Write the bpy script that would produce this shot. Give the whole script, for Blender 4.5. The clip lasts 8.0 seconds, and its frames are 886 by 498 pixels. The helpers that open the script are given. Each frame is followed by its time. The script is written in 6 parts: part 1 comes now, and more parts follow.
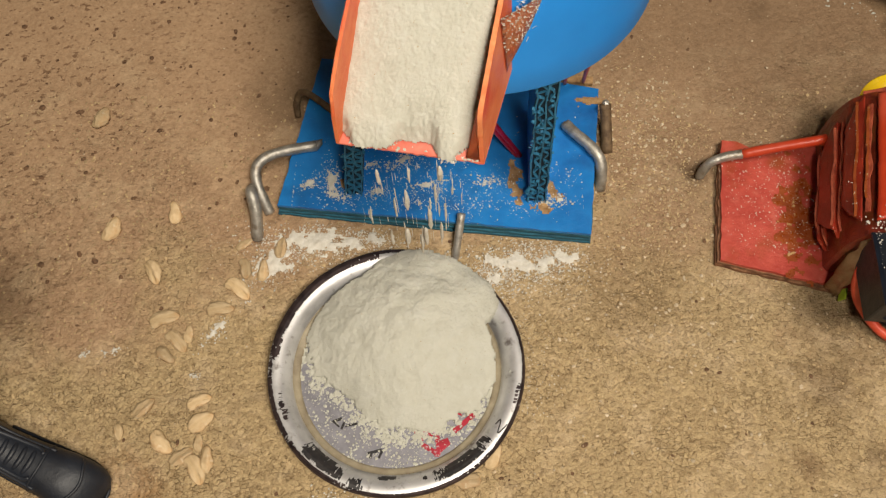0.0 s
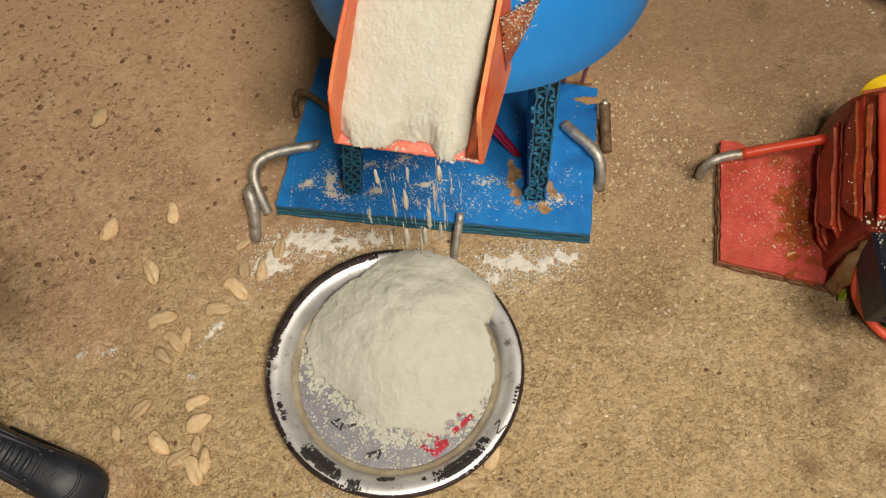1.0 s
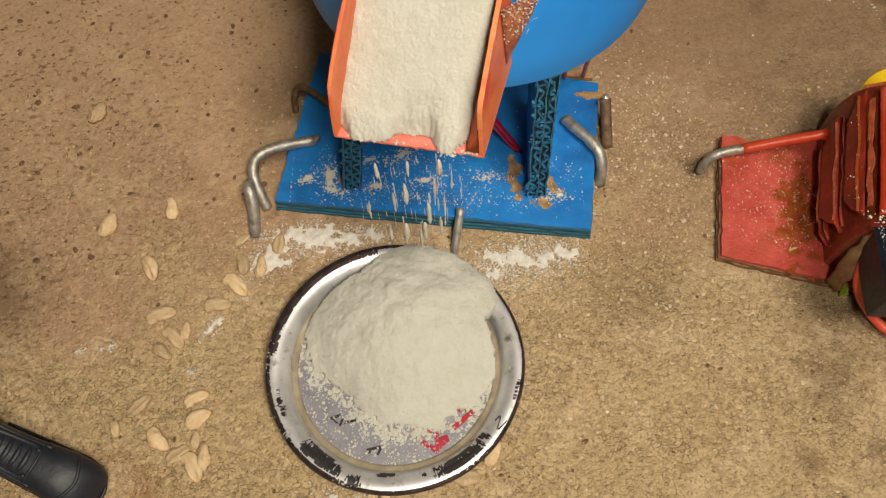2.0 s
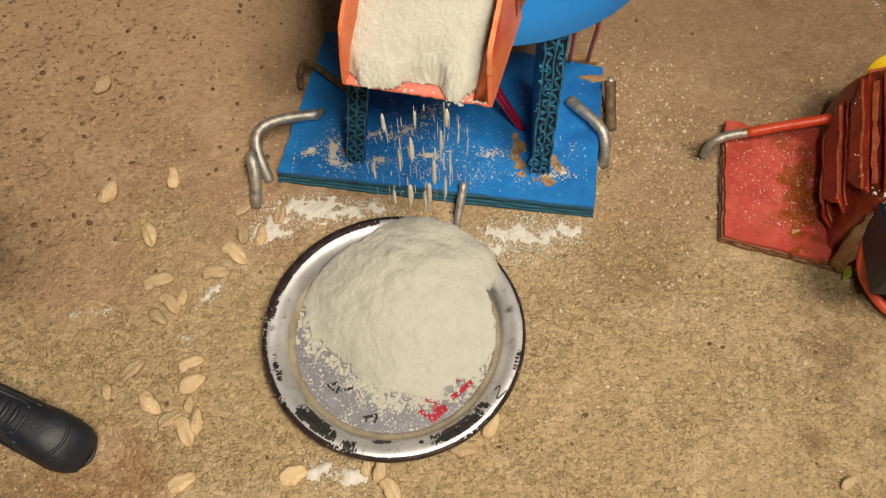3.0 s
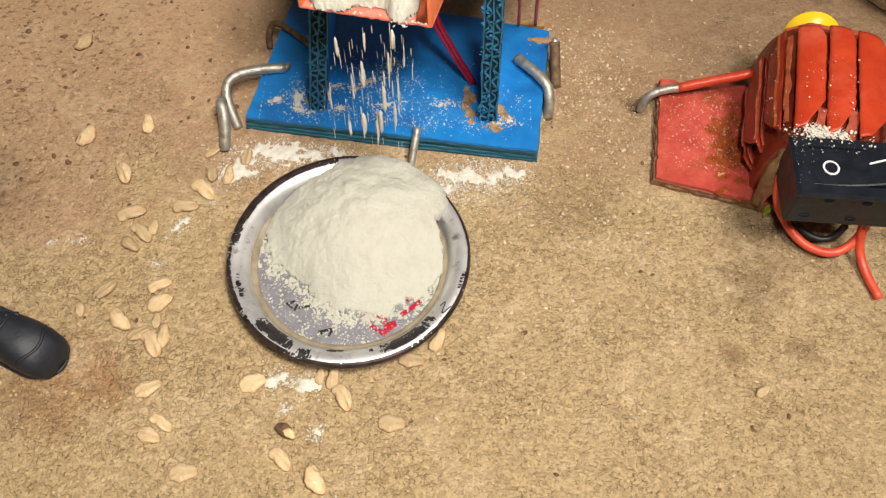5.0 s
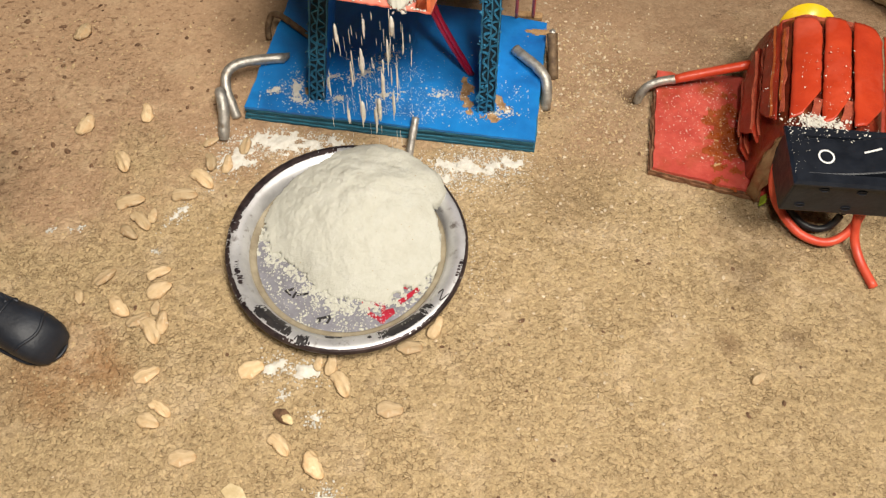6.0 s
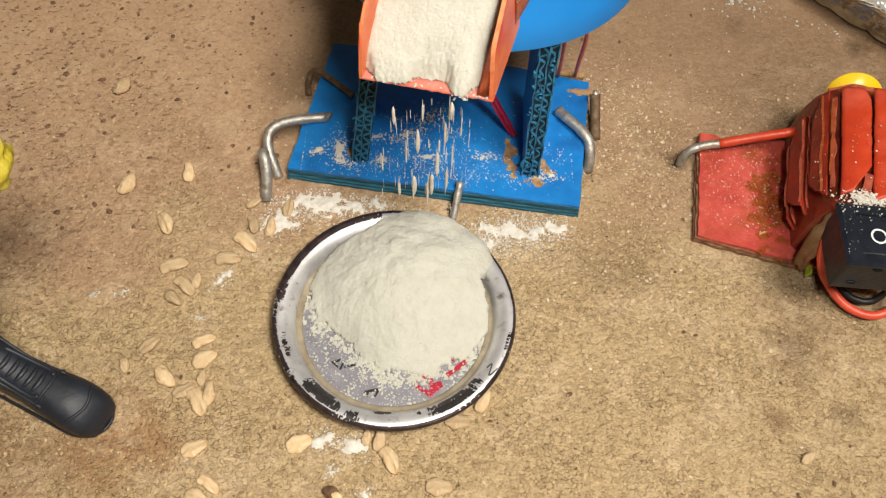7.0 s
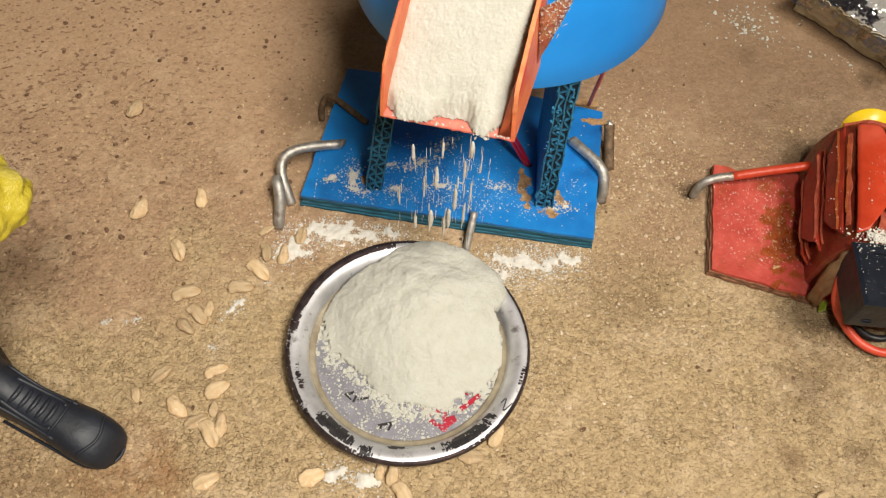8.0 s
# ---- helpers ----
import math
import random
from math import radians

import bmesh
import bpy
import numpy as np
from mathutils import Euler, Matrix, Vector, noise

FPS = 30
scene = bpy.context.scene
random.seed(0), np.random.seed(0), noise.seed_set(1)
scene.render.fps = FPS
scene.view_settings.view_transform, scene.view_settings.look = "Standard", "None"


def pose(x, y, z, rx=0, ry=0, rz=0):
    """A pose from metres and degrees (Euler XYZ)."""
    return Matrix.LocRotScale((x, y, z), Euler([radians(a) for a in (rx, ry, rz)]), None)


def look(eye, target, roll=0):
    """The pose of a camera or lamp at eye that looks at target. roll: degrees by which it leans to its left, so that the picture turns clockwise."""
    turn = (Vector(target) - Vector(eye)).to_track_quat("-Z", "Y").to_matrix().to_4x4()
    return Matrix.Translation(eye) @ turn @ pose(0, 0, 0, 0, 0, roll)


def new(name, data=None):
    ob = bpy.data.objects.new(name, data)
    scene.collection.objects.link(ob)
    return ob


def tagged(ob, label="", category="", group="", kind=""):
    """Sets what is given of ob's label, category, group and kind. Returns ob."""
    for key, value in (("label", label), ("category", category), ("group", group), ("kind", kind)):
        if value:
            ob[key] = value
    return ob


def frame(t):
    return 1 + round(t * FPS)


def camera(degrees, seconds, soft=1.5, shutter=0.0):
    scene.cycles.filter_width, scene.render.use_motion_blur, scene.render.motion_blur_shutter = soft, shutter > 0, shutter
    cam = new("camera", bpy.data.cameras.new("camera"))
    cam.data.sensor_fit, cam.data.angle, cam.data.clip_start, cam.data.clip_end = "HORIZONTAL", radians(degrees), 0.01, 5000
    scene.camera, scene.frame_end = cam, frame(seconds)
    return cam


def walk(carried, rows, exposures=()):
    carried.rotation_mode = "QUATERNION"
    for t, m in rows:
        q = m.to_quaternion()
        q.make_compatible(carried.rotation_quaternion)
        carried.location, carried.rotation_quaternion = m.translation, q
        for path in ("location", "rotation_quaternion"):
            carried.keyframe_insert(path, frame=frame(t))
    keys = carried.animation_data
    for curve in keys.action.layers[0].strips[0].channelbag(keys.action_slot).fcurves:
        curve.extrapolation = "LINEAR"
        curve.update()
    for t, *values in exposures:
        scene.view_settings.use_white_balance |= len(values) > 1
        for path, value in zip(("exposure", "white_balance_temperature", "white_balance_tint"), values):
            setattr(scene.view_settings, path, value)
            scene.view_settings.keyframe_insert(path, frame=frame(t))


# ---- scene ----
# Lengths below are in centimetres and scaled to metres by CM.
CM = 0.01
cam = camera(57.0, 8.0, soft=1.3)
PATH = [
    (0, (0.063, 0.236, 17.314), (-0.561, 8.809, -0.745), -4.06),
    (0.5, (0.073, 0.236, 17.225), (-0.566, 8.809, -0.833), -4.23),
    (1, (0.056, 0.259, 17.261), (-0.536, 8.836, -0.797), -3.88),
    (2.3, (0.022, 0.210, 17.078), (-0.549, 8.738, -1.003), -3.80),
    (2.5, (0.008, 0.112, 17.022), (-0.527, 8.670, -1.046), -3.52),
    (2.7, (-0.012, -0.040, 16.939), (-0.535, 8.625, -1.079), -3.20),
    (2.9, (-0.109, -0.788, 16.528), (-0.564, 8.402, -1.230), -1.63),
    (3, (-0.133, -0.972, 16.427), (-0.569, 8.346, -1.264), -1.25),
    (3.5, (-0.105, -2.011, 15.975), (-0.442, 7.889, -1.400), -0.20),
    (4, (0.223, -2.821, 16.146), (-0.006, 7.271, -1.120), 0.47),
    (4.5, (0.546, -3.446, 16.279), (0.462, 6.687, -0.964), 1.13),
    (4.7, (0.662, -3.578, 16.478), (0.574, 6.520, -0.786), 1.13),
    (5.8, (0.696, -3.939, 16.655), (0.739, 6.132, -0.624), 1.74),
    (6, (0.655, -4.003, 16.521), (0.679, 6.106, -0.736), 1.80),
    (6.5, (0.357, -3.618, 16.737), (0.401, 6.480, -0.527), 1.97),
    (6.7, (-0.129, -3.053, 17.014), (-0.068, 7.044, -0.251), 2.36),
    (7, (-0.527, -2.591, 17.240), (-0.451, 7.506, -0.024), 2.69),
    (7.5, (-0.967, -2.170, 17.367), (-0.837, 7.998, 0.144), 3.62),
    (8, (-0.974, -2.019, 17.501), (-0.816, 8.165, 0.289), 3.82),
]
EXPOSURES = [(0.0, -0.15, 6950, 10), (2.5, -0.15, 7050, 10), (3.0, -0.1, 7100, 10), (3.5, 0.03, 7100, 10), (4.0, 0.13, 6800, 10), (4.5, 0.29, 6550, 10), (6.0, 0.29, 6550, 10), (7.0, 0.24, 6500, 10), (8.0, 0.2, 6500, 10)]
walk(cam, [(t, look([CM * v for v in eye], [CM * v for v in target], roll)) for t, eye, target, roll in PATH], EXPOSURES)

# ---- light ----
world = bpy.data.worlds.new("room_air")
scene.world = world
world.use_nodes = True
world.node_tree.nodes["Background"].inputs["Color"].default_value = (1.0, 0.93, 0.82, 1)
world.node_tree.nodes["Background"].inputs["Strength"].default_value = 0.25


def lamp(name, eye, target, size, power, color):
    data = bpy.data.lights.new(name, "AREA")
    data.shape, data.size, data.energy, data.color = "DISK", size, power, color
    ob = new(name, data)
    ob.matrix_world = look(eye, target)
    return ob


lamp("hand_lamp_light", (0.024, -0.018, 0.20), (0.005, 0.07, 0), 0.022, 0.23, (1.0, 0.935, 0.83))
lamp("ceiling_lamp_light", (0.38, -0.36, 1.30), (0, 0.07, 0), 0.48, 18.0, (1.0, 0.935, 0.83))


# ---- materials ----
def ramp_node(nt, fac, stops):
    r = nt.nodes.new("ShaderNodeValToRGB")
    e = r.color_ramp.elements
    while len(e) < len(stops):
        e.new(0.5)
    for el, (p, c) in zip(e, stops):
        el.position, el.color = p, (*c, 1)
    nt.links.new(fac, r.inputs["Fac"])
    return r.outputs["Color"]


def noise_node(nt, scale, detail=4.0, rough=0.55, kind="noise", stretch=None, offset=0.0):
    tc = nt.nodes.new("ShaderNodeTexCoord")
    src = tc.outputs["Object"]
    if stretch or offset:
        mp = nt.nodes.new("ShaderNodeMapping")
        mp.inputs["Scale"].default_value = stretch or (1, 1, 1)
        mp.inputs["Location"].default_value = (offset, offset * 0.7, offset * 1.3)
        nt.links.new(src, mp.inputs["Vector"])
        src = mp.outputs["Vector"]
    if kind == "noise":
        n = nt.nodes.new("ShaderNodeTexNoise")
        n.inputs["Detail"].default_value, n.inputs["Roughness"].default_value = detail, rough
        out = n.outputs["Fac"]
    else:
        n = nt.nodes.new("ShaderNodeTexVoronoi")
        n.feature = kind
        out = n.outputs["Distance"]
    n.inputs["Scale"].default_value = scale
    nt.links.new(src, n.inputs["Vector"])
    return out


def mix_node(nt, fac, a, b, mode="MIX"):
    m = nt.nodes.new("ShaderNodeMix")
    m.data_type, m.blend_type = "RGBA", mode
    for value, sock in ((fac, m.inputs[0]), (a, m.inputs[6]), (b, m.inputs[7])):
        if isinstance(value, (int, float)):
            sock.default_value = value
        elif isinstance(value, tuple):
            sock.default_value = (*value, 1)
        else:
            nt.links.new(value, sock)
    return m.outputs[2]


def material(name, dark, light, scale=300, rough=0.6, bump=0.3, bump_scale=2000, depth=0.0002, metal=0.0, coat=0.0,
             spots=None, spot_scale=900, spot_edge=(0.62, 0.68), stretch=None, rough_var=0.15, vary=0.0, second=None):
    """Two-tone noise colour with optional spots of a third colour, a second larger stain tone, and fine relief."""
    m = bpy.data.materials.new(name)
    m.use_nodes = True
    nt = m.node_tree
    b = nt.nodes["Principled BSDF"]
    n1 = noise_node(nt, scale, 6, 0.6, stretch=stretch)
    col = ramp_node(nt, n1, [(0.32, dark), (0.68, light)])
    if second:
        color, s2, lo, hi = second
        n2 = noise_node(nt, s2, 4, 0.6, offset=3.1)
        col = mix_node(nt, ramp_node(nt, n2, [(lo, (0, 0, 0)), (hi, (1, 1, 1))]), col, color)
    if spots:
        n3 = noise_node(nt, spot_scale, 5, 0.6, offset=7.7)
        col = mix_node(nt, ramp_node(nt, n3, [(spot_edge[0], (0, 0, 0)), (spot_edge[1], (1, 1, 1))]), col, spots)
    if vary:
        info = nt.nodes.new("ShaderNodeObjectInfo")
        hsv = nt.nodes.new("ShaderNodeHueSaturation")
        mr = nt.nodes.new("ShaderNodeMapRange")
        mr.inputs["To Min"].default_value, mr.inputs["To Max"].default_value = 1 - vary, 1 + vary
        nt.links.new(info.outputs["Random"], mr.inputs["Value"])
        nt.links.new(mr.outputs["Result"], hsv.inputs["Value"])
        nt.links.new(col, hsv.inputs["Color"])
        col = hsv.outputs["Color"]
    nt.links.new(col, b.inputs["Base Color"])
    nr = noise_node(nt, scale * 2.3, 3, 0.6, offset=1.7)
    mr = nt.nodes.new("ShaderNodeMapRange")
    mr.inputs["To Min"].default_value, mr.inputs["To Max"].default_value = max(0.03, rough - rough_var), min(1, rough + rough_var)
    nt.links.new(nr, mr.inputs["Value"])
    nt.links.new(mr.outputs["Result"], b.inputs["Roughness"])
    b.inputs["Metallic"].default_value = metal
    b.inputs["Coat Weight"].default_value = coat
    b.inputs["Coat Roughness"].default_value = 0.12
    if bump:
        nb = noise_node(nt, bump_scale, 5, 0.65, stretch=stretch)
        bp = nt.nodes.new("ShaderNodeBump")
        bp.inputs["Strength"].default_value, bp.inputs["Distance"].default_value = bump, depth
        nt.links.new(nb, bp.inputs["Height"])
        nt.links.new(bp.outputs["Normal"], b.inputs["Normal"])
    return m


def earth_material():
    """Packed sandy earth: clods a millimetre wide, short cracks, ruddy older soil and a few stains."""
    m = bpy.data.materials.new("packed_earth")
    m.use_nodes = True
    nt = m.node_tree
    b = nt.nodes["Principled BSDF"]
    tc = nt.nodes.new("ShaderNodeTexCoord")
    tan = ramp_node(nt, noise_node(nt, 1500, 5, 0.68), [(0.27, (0.375, 0.265, 0.140)), (0.5, (0.495, 0.362, 0.198)), (0.74, (0.62, 0.47, 0.275))])
    ruddy = ramp_node(nt, noise_node(nt, 1100, 5, 0.68, offset=1.0), [(0.27, (0.33, 0.205, 0.120)), (0.5, (0.42, 0.272, 0.163)), (0.74, (0.49, 0.330, 0.206))])
    # older ruddy soil lies towards the back and the west side
    dot = nt.nodes.new("ShaderNodeVectorMath")
    dot.operation = "DOT_PRODUCT"
    dot.inputs[1].default_value = (-0.8, 5.6, 0)
    nt.links.new(tc.outputs["Object"], dot.inputs[0])
    add = nt.nodes.new("ShaderNodeMath")
    add.operation = "MULTIPLY_ADD"
    add.inputs[1].default_value = 0.9
    nt.links.new(noise_node(nt, 26, 5, 0.65), add.inputs[0])
    nt.links.new(dot.outputs["Value"], add.inputs[2])
    where = ramp_node(nt, add.outputs[0], [(0.82, (0, 0, 0)), (1.32, (1, 1, 1))])
    col = mix_node(nt, where, tan, ruddy)
    # stains: rusty by the boot, brown drips by the motor; also a nail hole's painted shade
    for (x, y), size, color, top in (((-0.0725, 0.0245), 0.012, (0.30, 0.135, 0.052), 1.0), ((-0.094, 0.020), 0.02, (0.24, 0.135, 0.07), 0.6), ((0.077, 0.052), 0.008, (0.14, 0.085, 0.045), 0.7),
                                     ((0.083, 0.064), 0.014, (0.19, 0.125, 0.07), 0.6), ((-0.047, 0.128), 0.014, (0.16, 0.10, 0.055), 0.7), ((0.079, 0.155), 0.004, (0.16, 0.10, 0.055), 0.5), ((0.1136, 0.148), 0.003, (0.11, 0.07, 0.035), 1.0), ((0.0795, 0.168), 0.002, (0.12, 0.07, 0.035), 0.8),
                                     # the first of these paints the dark inside the nail's hole
                                     ((0.0558, 0.1055), 0.0026, (0.07, 0.042, 0.022), 1.0), ((0.0865, 0.0365), 0.0035, (0.13, 0.075, 0.04), 0.8), ((0.071, 0.0345), 0.003, (0.18, 0.10, 0.05), 0.7), ((0.036, 0.074), 0.016, (0.25, 0.165, 0.085), 0.6)):
        dist = nt.nodes.new("ShaderNodeVectorMath")
        dist.operation = "DISTANCE"
        dist.inputs[1].default_value = (x, y, 0)
        nt.links.new(tc.outputs["Object"], dist.inputs[0])
        wob = nt.nodes.new("ShaderNodeMath")
        wob.operation = "MULTIPLY_ADD"
        wob.inputs[1].default_value = size * 2.2
        nt.links.new(noise_node(nt, 0.9 / size, 5, 0.65, offset=x * 40), wob.inputs[0])
        nt.links.new(dist.outputs["Value"], wob.inputs[2])
        fac = ramp_node(nt, wob.outputs[0], [(size * 1.35, (top, top, top)), (size * 2.15, (0, 0, 0))])
        col = mix_node(nt, fac, col, mix_node(nt, 0.55, col, color, "MIX"))
        col = mix_node(nt, mix_node(nt, 0.5, (0, 0, 0), fac), col, color)
    warp = nt.nodes.new("ShaderNodeTexNoise")
    warp.inputs["Scale"].default_value = 700
    nt.links.new(tc.outputs["Object"], warp.inputs["Vector"])
    bend = nt.nodes.new("ShaderNodeVectorMath")
    bend.operation = "MULTIPLY_ADD"
    bend.inputs[1].default_value = (0.0013, 0.0012, 0.0013)
    nt.links.new(warp.outputs["Color"], bend.inputs[0])
    nt.links.new(tc.outputs["Object"], bend.inputs[2])
    vor = nt.nodes.new("ShaderNodeTexVoronoi")
    vor.feature = "DISTANCE_TO_EDGE"
    vor.inputs["Scale"].default_value = 860
    flat = nt.nodes.new("ShaderNodeMapping")
    flat.inputs["Scale"].default_value = (0.95, 1.25, 1.0)
    nt.links.new(bend.outputs["Vector"], flat.inputs["Vector"])
    nt.links.new(flat.outputs["Vector"], vor.inputs["Vector"])
    crack = ramp_node(nt, vor.outputs["Distance"], [(0.0, (1, 1, 1)), (0.025, (0.9, 0.9, 0.9)), (0.085, (0, 0, 0))])
    spots = ramp_node(nt, mix_node(nt, 0.35, noise_node(nt, 820, 2, 0.5, offset=5.0), noise_node(nt, 55, 3, 0.6, offset=8.0)), [(0.49, (0, 0, 0)), (0.55, (1, 1, 1))])
    both = mix_node(nt, 1.0, crack, spots, "MULTIPLY")
    # the dusty soil at the back is trodden smooth
    smooth = nt.nodes.new("ShaderNodeMapRange")
    smooth.inputs["From Min"].default_value, smooth.inputs["From Max"].default_value = 0.8, 1.35
    smooth.inputs["To Min"].default_value, smooth.inputs["To Max"].default_value = 1.0, 0.25
    nt.links.new(add.outputs[0], smooth.inputs["Value"])
    both = mix_node(nt, 1.0, both, smooth.outputs["Result"], "MULTIPLY")
    # crack lines tinted dark brown, painting the shadow along the crumbs
    col = mix_node(nt, mix_node(nt, 1.0, both, (0.62, 0.62, 0.62), "MULTIPLY"), col, (0.17, 0.095, 0.04))
    # dark dots paint the shade of small pits between clods; then broad paler patches
    pits = ramp_node(nt, noise_node(nt, 900, 4, 0.68, offset=9.0), [(0.32, (0.42, 0.42, 0.42)), (0.40, (0, 0, 0))])
    col = mix_node(nt, mix_node(nt, 1.0, pits, smooth.outputs["Result"], "MULTIPLY"), col, (0.13, 0.08, 0.042))
    pale = ramp_node(nt, noise_node(nt, 75, 5, 0.7, offset=6.0), [(0.50, (0, 0, 0)), (0.66, (0.55, 0.55, 0.55))])
    col = mix_node(nt, mix_node(nt, 1.0, pale, smooth.outputs["Result"], "MULTIPLY"), col, (0.66, 0.50, 0.32))
    # light falloff painted into the soil: darker towards the back on the east side
    east_back = nt.nodes.new("ShaderNodeVectorMath")
    east_back.operation = "DOT_PRODUCT"
    east_back.inputs[1].default_value = (1.9, 2.6, 0)
    nt.links.new(tc.outputs["Object"], east_back.inputs[0])
    falloff = nt.nodes.new("ShaderNodeMath")
    falloff.operation = "MULTIPLY_ADD"
    falloff.inputs[1].default_value = 0.3
    nt.links.new(noise_node(nt, 30, 4, 0.6, offset=15.0), falloff.inputs[0])
    nt.links.new(east_back.outputs["Value"], falloff.inputs[2])
    dimming = ramp_node(nt, falloff.outputs[0], [(0.43, (1, 1, 1)), (0.66, (0.67, 0.66, 0.65))])
    col = mix_node(nt, 1.0, col, dimming, "MULTIPLY")
    # crumbs differ in tone, each by itself
    cell = nt.nodes.new("ShaderNodeTexVoronoi")
    cell.inputs["Scale"].default_value = 860
    nt.links.new(flat.outputs["Vector"], cell.inputs["Vector"])
    tone = nt.nodes.new("ShaderNodeSeparateColor")
    nt.links.new(cell.outputs["Color"], tone.inputs["Color"])
    light = ramp_node(nt, tone.outputs["Red"], [(0.0, (0.78, 0.76, 0.74)), (0.6, (1.0, 1.0, 1.0)), (1.0, (1.12, 1.12, 1.12))])
    col = mix_node(nt, mix_node(nt, 1.0, (0.9, 0.9, 0.9), smooth.outputs["Result"], "MULTIPLY"), col, mix_node(nt, 1.0, col, light, "MULTIPLY"))
    # the far west corner is pocked with short reddish pits
    west = nt.nodes.new("ShaderNodeVectorMath")
    west.operation = "DOT_PRODUCT"
    west.inputs[1].default_value = (-4.2, 2.4, 0)
    nt.links.new(tc.outputs["Object"], west.inputs[0])
    pock = nt.nodes.new("ShaderNodeMath")
    pock.operation = "MULTIPLY_ADD"
    pock.inputs[1].default_value = 0.4
    nt.links.new(noise_node(nt, 40, 3, 0.6, offset=4.4), pock.inputs[0])
    nt.links.new(west.outputs["Value"], pock.inputs[2])
    area = ramp_node(nt, pock.outputs[0], [(0.60, (0, 0, 0)), (1.0, (1, 1, 1))])
    dents = ramp_node(nt, noise_node(nt, 620, 3, 0.55, offset=12.0, stretch=(0.85, 1.2, 1.0)), [(0.585, (0, 0, 0)), (0.64, (1, 1, 1))])
    dents = mix_node(nt, 1.0, dents, area, "MULTIPLY")
    col = mix_node(nt, mix_node(nt, 1.0, dents, (0.8, 0.8, 0.8), "MULTIPLY"), col, (0.17, 0.092, 0.05))
    grit = ramp_node(nt, noise_node(nt, 2400, 2, 0.5, offset=2.0), [(0.66, (0, 0, 0)), (0.70, (1, 1, 1))])
    col = mix_node(nt, mix_node(nt, 0.5, (0, 0, 0), mix_node(nt, 1.0, grit, smooth.outputs["Result"], "MULTIPLY")), col, (0.64, 0.50, 0.32))
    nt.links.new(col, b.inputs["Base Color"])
    b.inputs["Roughness"].default_value = 0.82
    b.inputs["Specular IOR Level"].default_value = 0.3
    normal = None
    for height, strength, deep, inv in ((noise_node(nt, 1600, 4, 0.65), 0.8, 0.0008, False), (both, 0.5, 0.0003, True), (noise_node(nt, 700, 4, 0.65, offset=9.0), 0.55, 0.0013, False), (noise_node(nt, 260, 3, 0.6, offset=4.0), 0.45, 0.0012, False), (vor.outputs["Distance"], 0.45, 0.0005, False), (dents, 1.2, 0.0004, True)):
        h = nt.nodes.new("ShaderNodeBump")
        h.inputs["Distance"].default_value, h.invert = deep, inv
        rate = nt.nodes.new("ShaderNodeMath")
        rate.operation = "MULTIPLY"
        rate.inputs[1].default_value = strength
        nt.links.new(smooth.outputs["Result"], rate.inputs[0])
        nt.links.new(rate.outputs[0], h.inputs["Strength"])
        nt.links.new(height, h.inputs["Height"])
        if normal:
            nt.links.new(normal, h.inputs["Normal"])
        normal = h.outputs["Normal"]
    nt.links.new(normal, b.inputs["Normal"])
    return m


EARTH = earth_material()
PLASTER = material("lime_plaster", (0.30, 0.265, 0.21), (0.40, 0.36, 0.29), 3, 0.9, 0.2, 40, 0.002)


def flour_material():
    """Soft cream flour: fine grains, millimetre clots, a few specks of bran."""
    m = bpy.data.materials.new("wheat_flour")
    m.use_nodes = True
    nt = m.node_tree
    b = nt.nodes["Principled BSDF"]
    col = ramp_node(nt, noise_node(nt, 260, 6, 0.7), [(0.3, (0.485, 0.475, 0.408)), (0.5, (0.525, 0.518, 0.452)), (0.7, (0.55, 0.545, 0.488))])
    bran = ramp_node(nt, noise_node(nt, 1900, 2, 0.5, offset=7.7), [(0.73, (0, 0, 0)), (0.77, (1, 1, 1))])
    col = mix_node(nt, bran, col, (0.40, 0.29, 0.16))
    nt.links.new(col, b.inputs["Base Color"])
    b.inputs["Roughness"].default_value = 0.95
    b.inputs["Specular IOR Level"].default_value = 0.15
    normal = None
    for scale, detail, strength, deep in ((700, 5, 0.16, 0.0006), (1900, 4, 0.42, 0.0005), (4200, 3, 0.40, 0.0003)):
        h = nt.nodes.new("ShaderNodeBump")
        h.inputs["Strength"].default_value, h.inputs["Distance"].default_value = strength, deep
        nt.links.new(noise_node(nt, scale, detail, 0.65), h.inputs["Height"])
        if normal:
            nt.links.new(normal, h.inputs["Normal"])
        normal = h.outputs["Normal"]
    nt.links.new(normal, b.inputs["Normal"])
    return m


FLOUR = flour_material()
DUST = material("flour_dust", (0.60, 0.56, 0.48), (0.74, 0.71, 0.65), 900, 0.95, 0.6, 3000, 0.0003, rough_var=0.03)
BLUE = material("blue_paint_on_card", (0.006, 0.145, 0.46), (0.010, 0.22, 0.61), 120, 0.42, 0.4, 500, 0.0004, second=((0.006, 0.075, 0.26), 45, 0.56, 0.74),
                spots=(0.30, 0.42, 0.55), spot_scale=1300, spot_edge=(0.70, 0.78))
BLUE_SHEET = material("glossy_blue_sheet", (0.004, 0.225, 0.70), (0.006, 0.26, 0.78), 60, 0.48, 0.04, 300, 0.0002, rough_var=0.06)
BLUE_EDGE = material("blue_stained_card_edge", (0.008, 0.055, 0.085), (0.025, 0.16, 0.24), 700, 0.75, 0.5, 1800, 0.0004, stretch=(0.25, 0.25, 3))
# Near-black colour that paints the shade in the flute holes
FLUTE_SHADE = material("dark_flute_shade", (0.003, 0.012, 0.022), (0.008, 0.032, 0.055), 600, 0.9, 0.5, 1500, 0.0003)
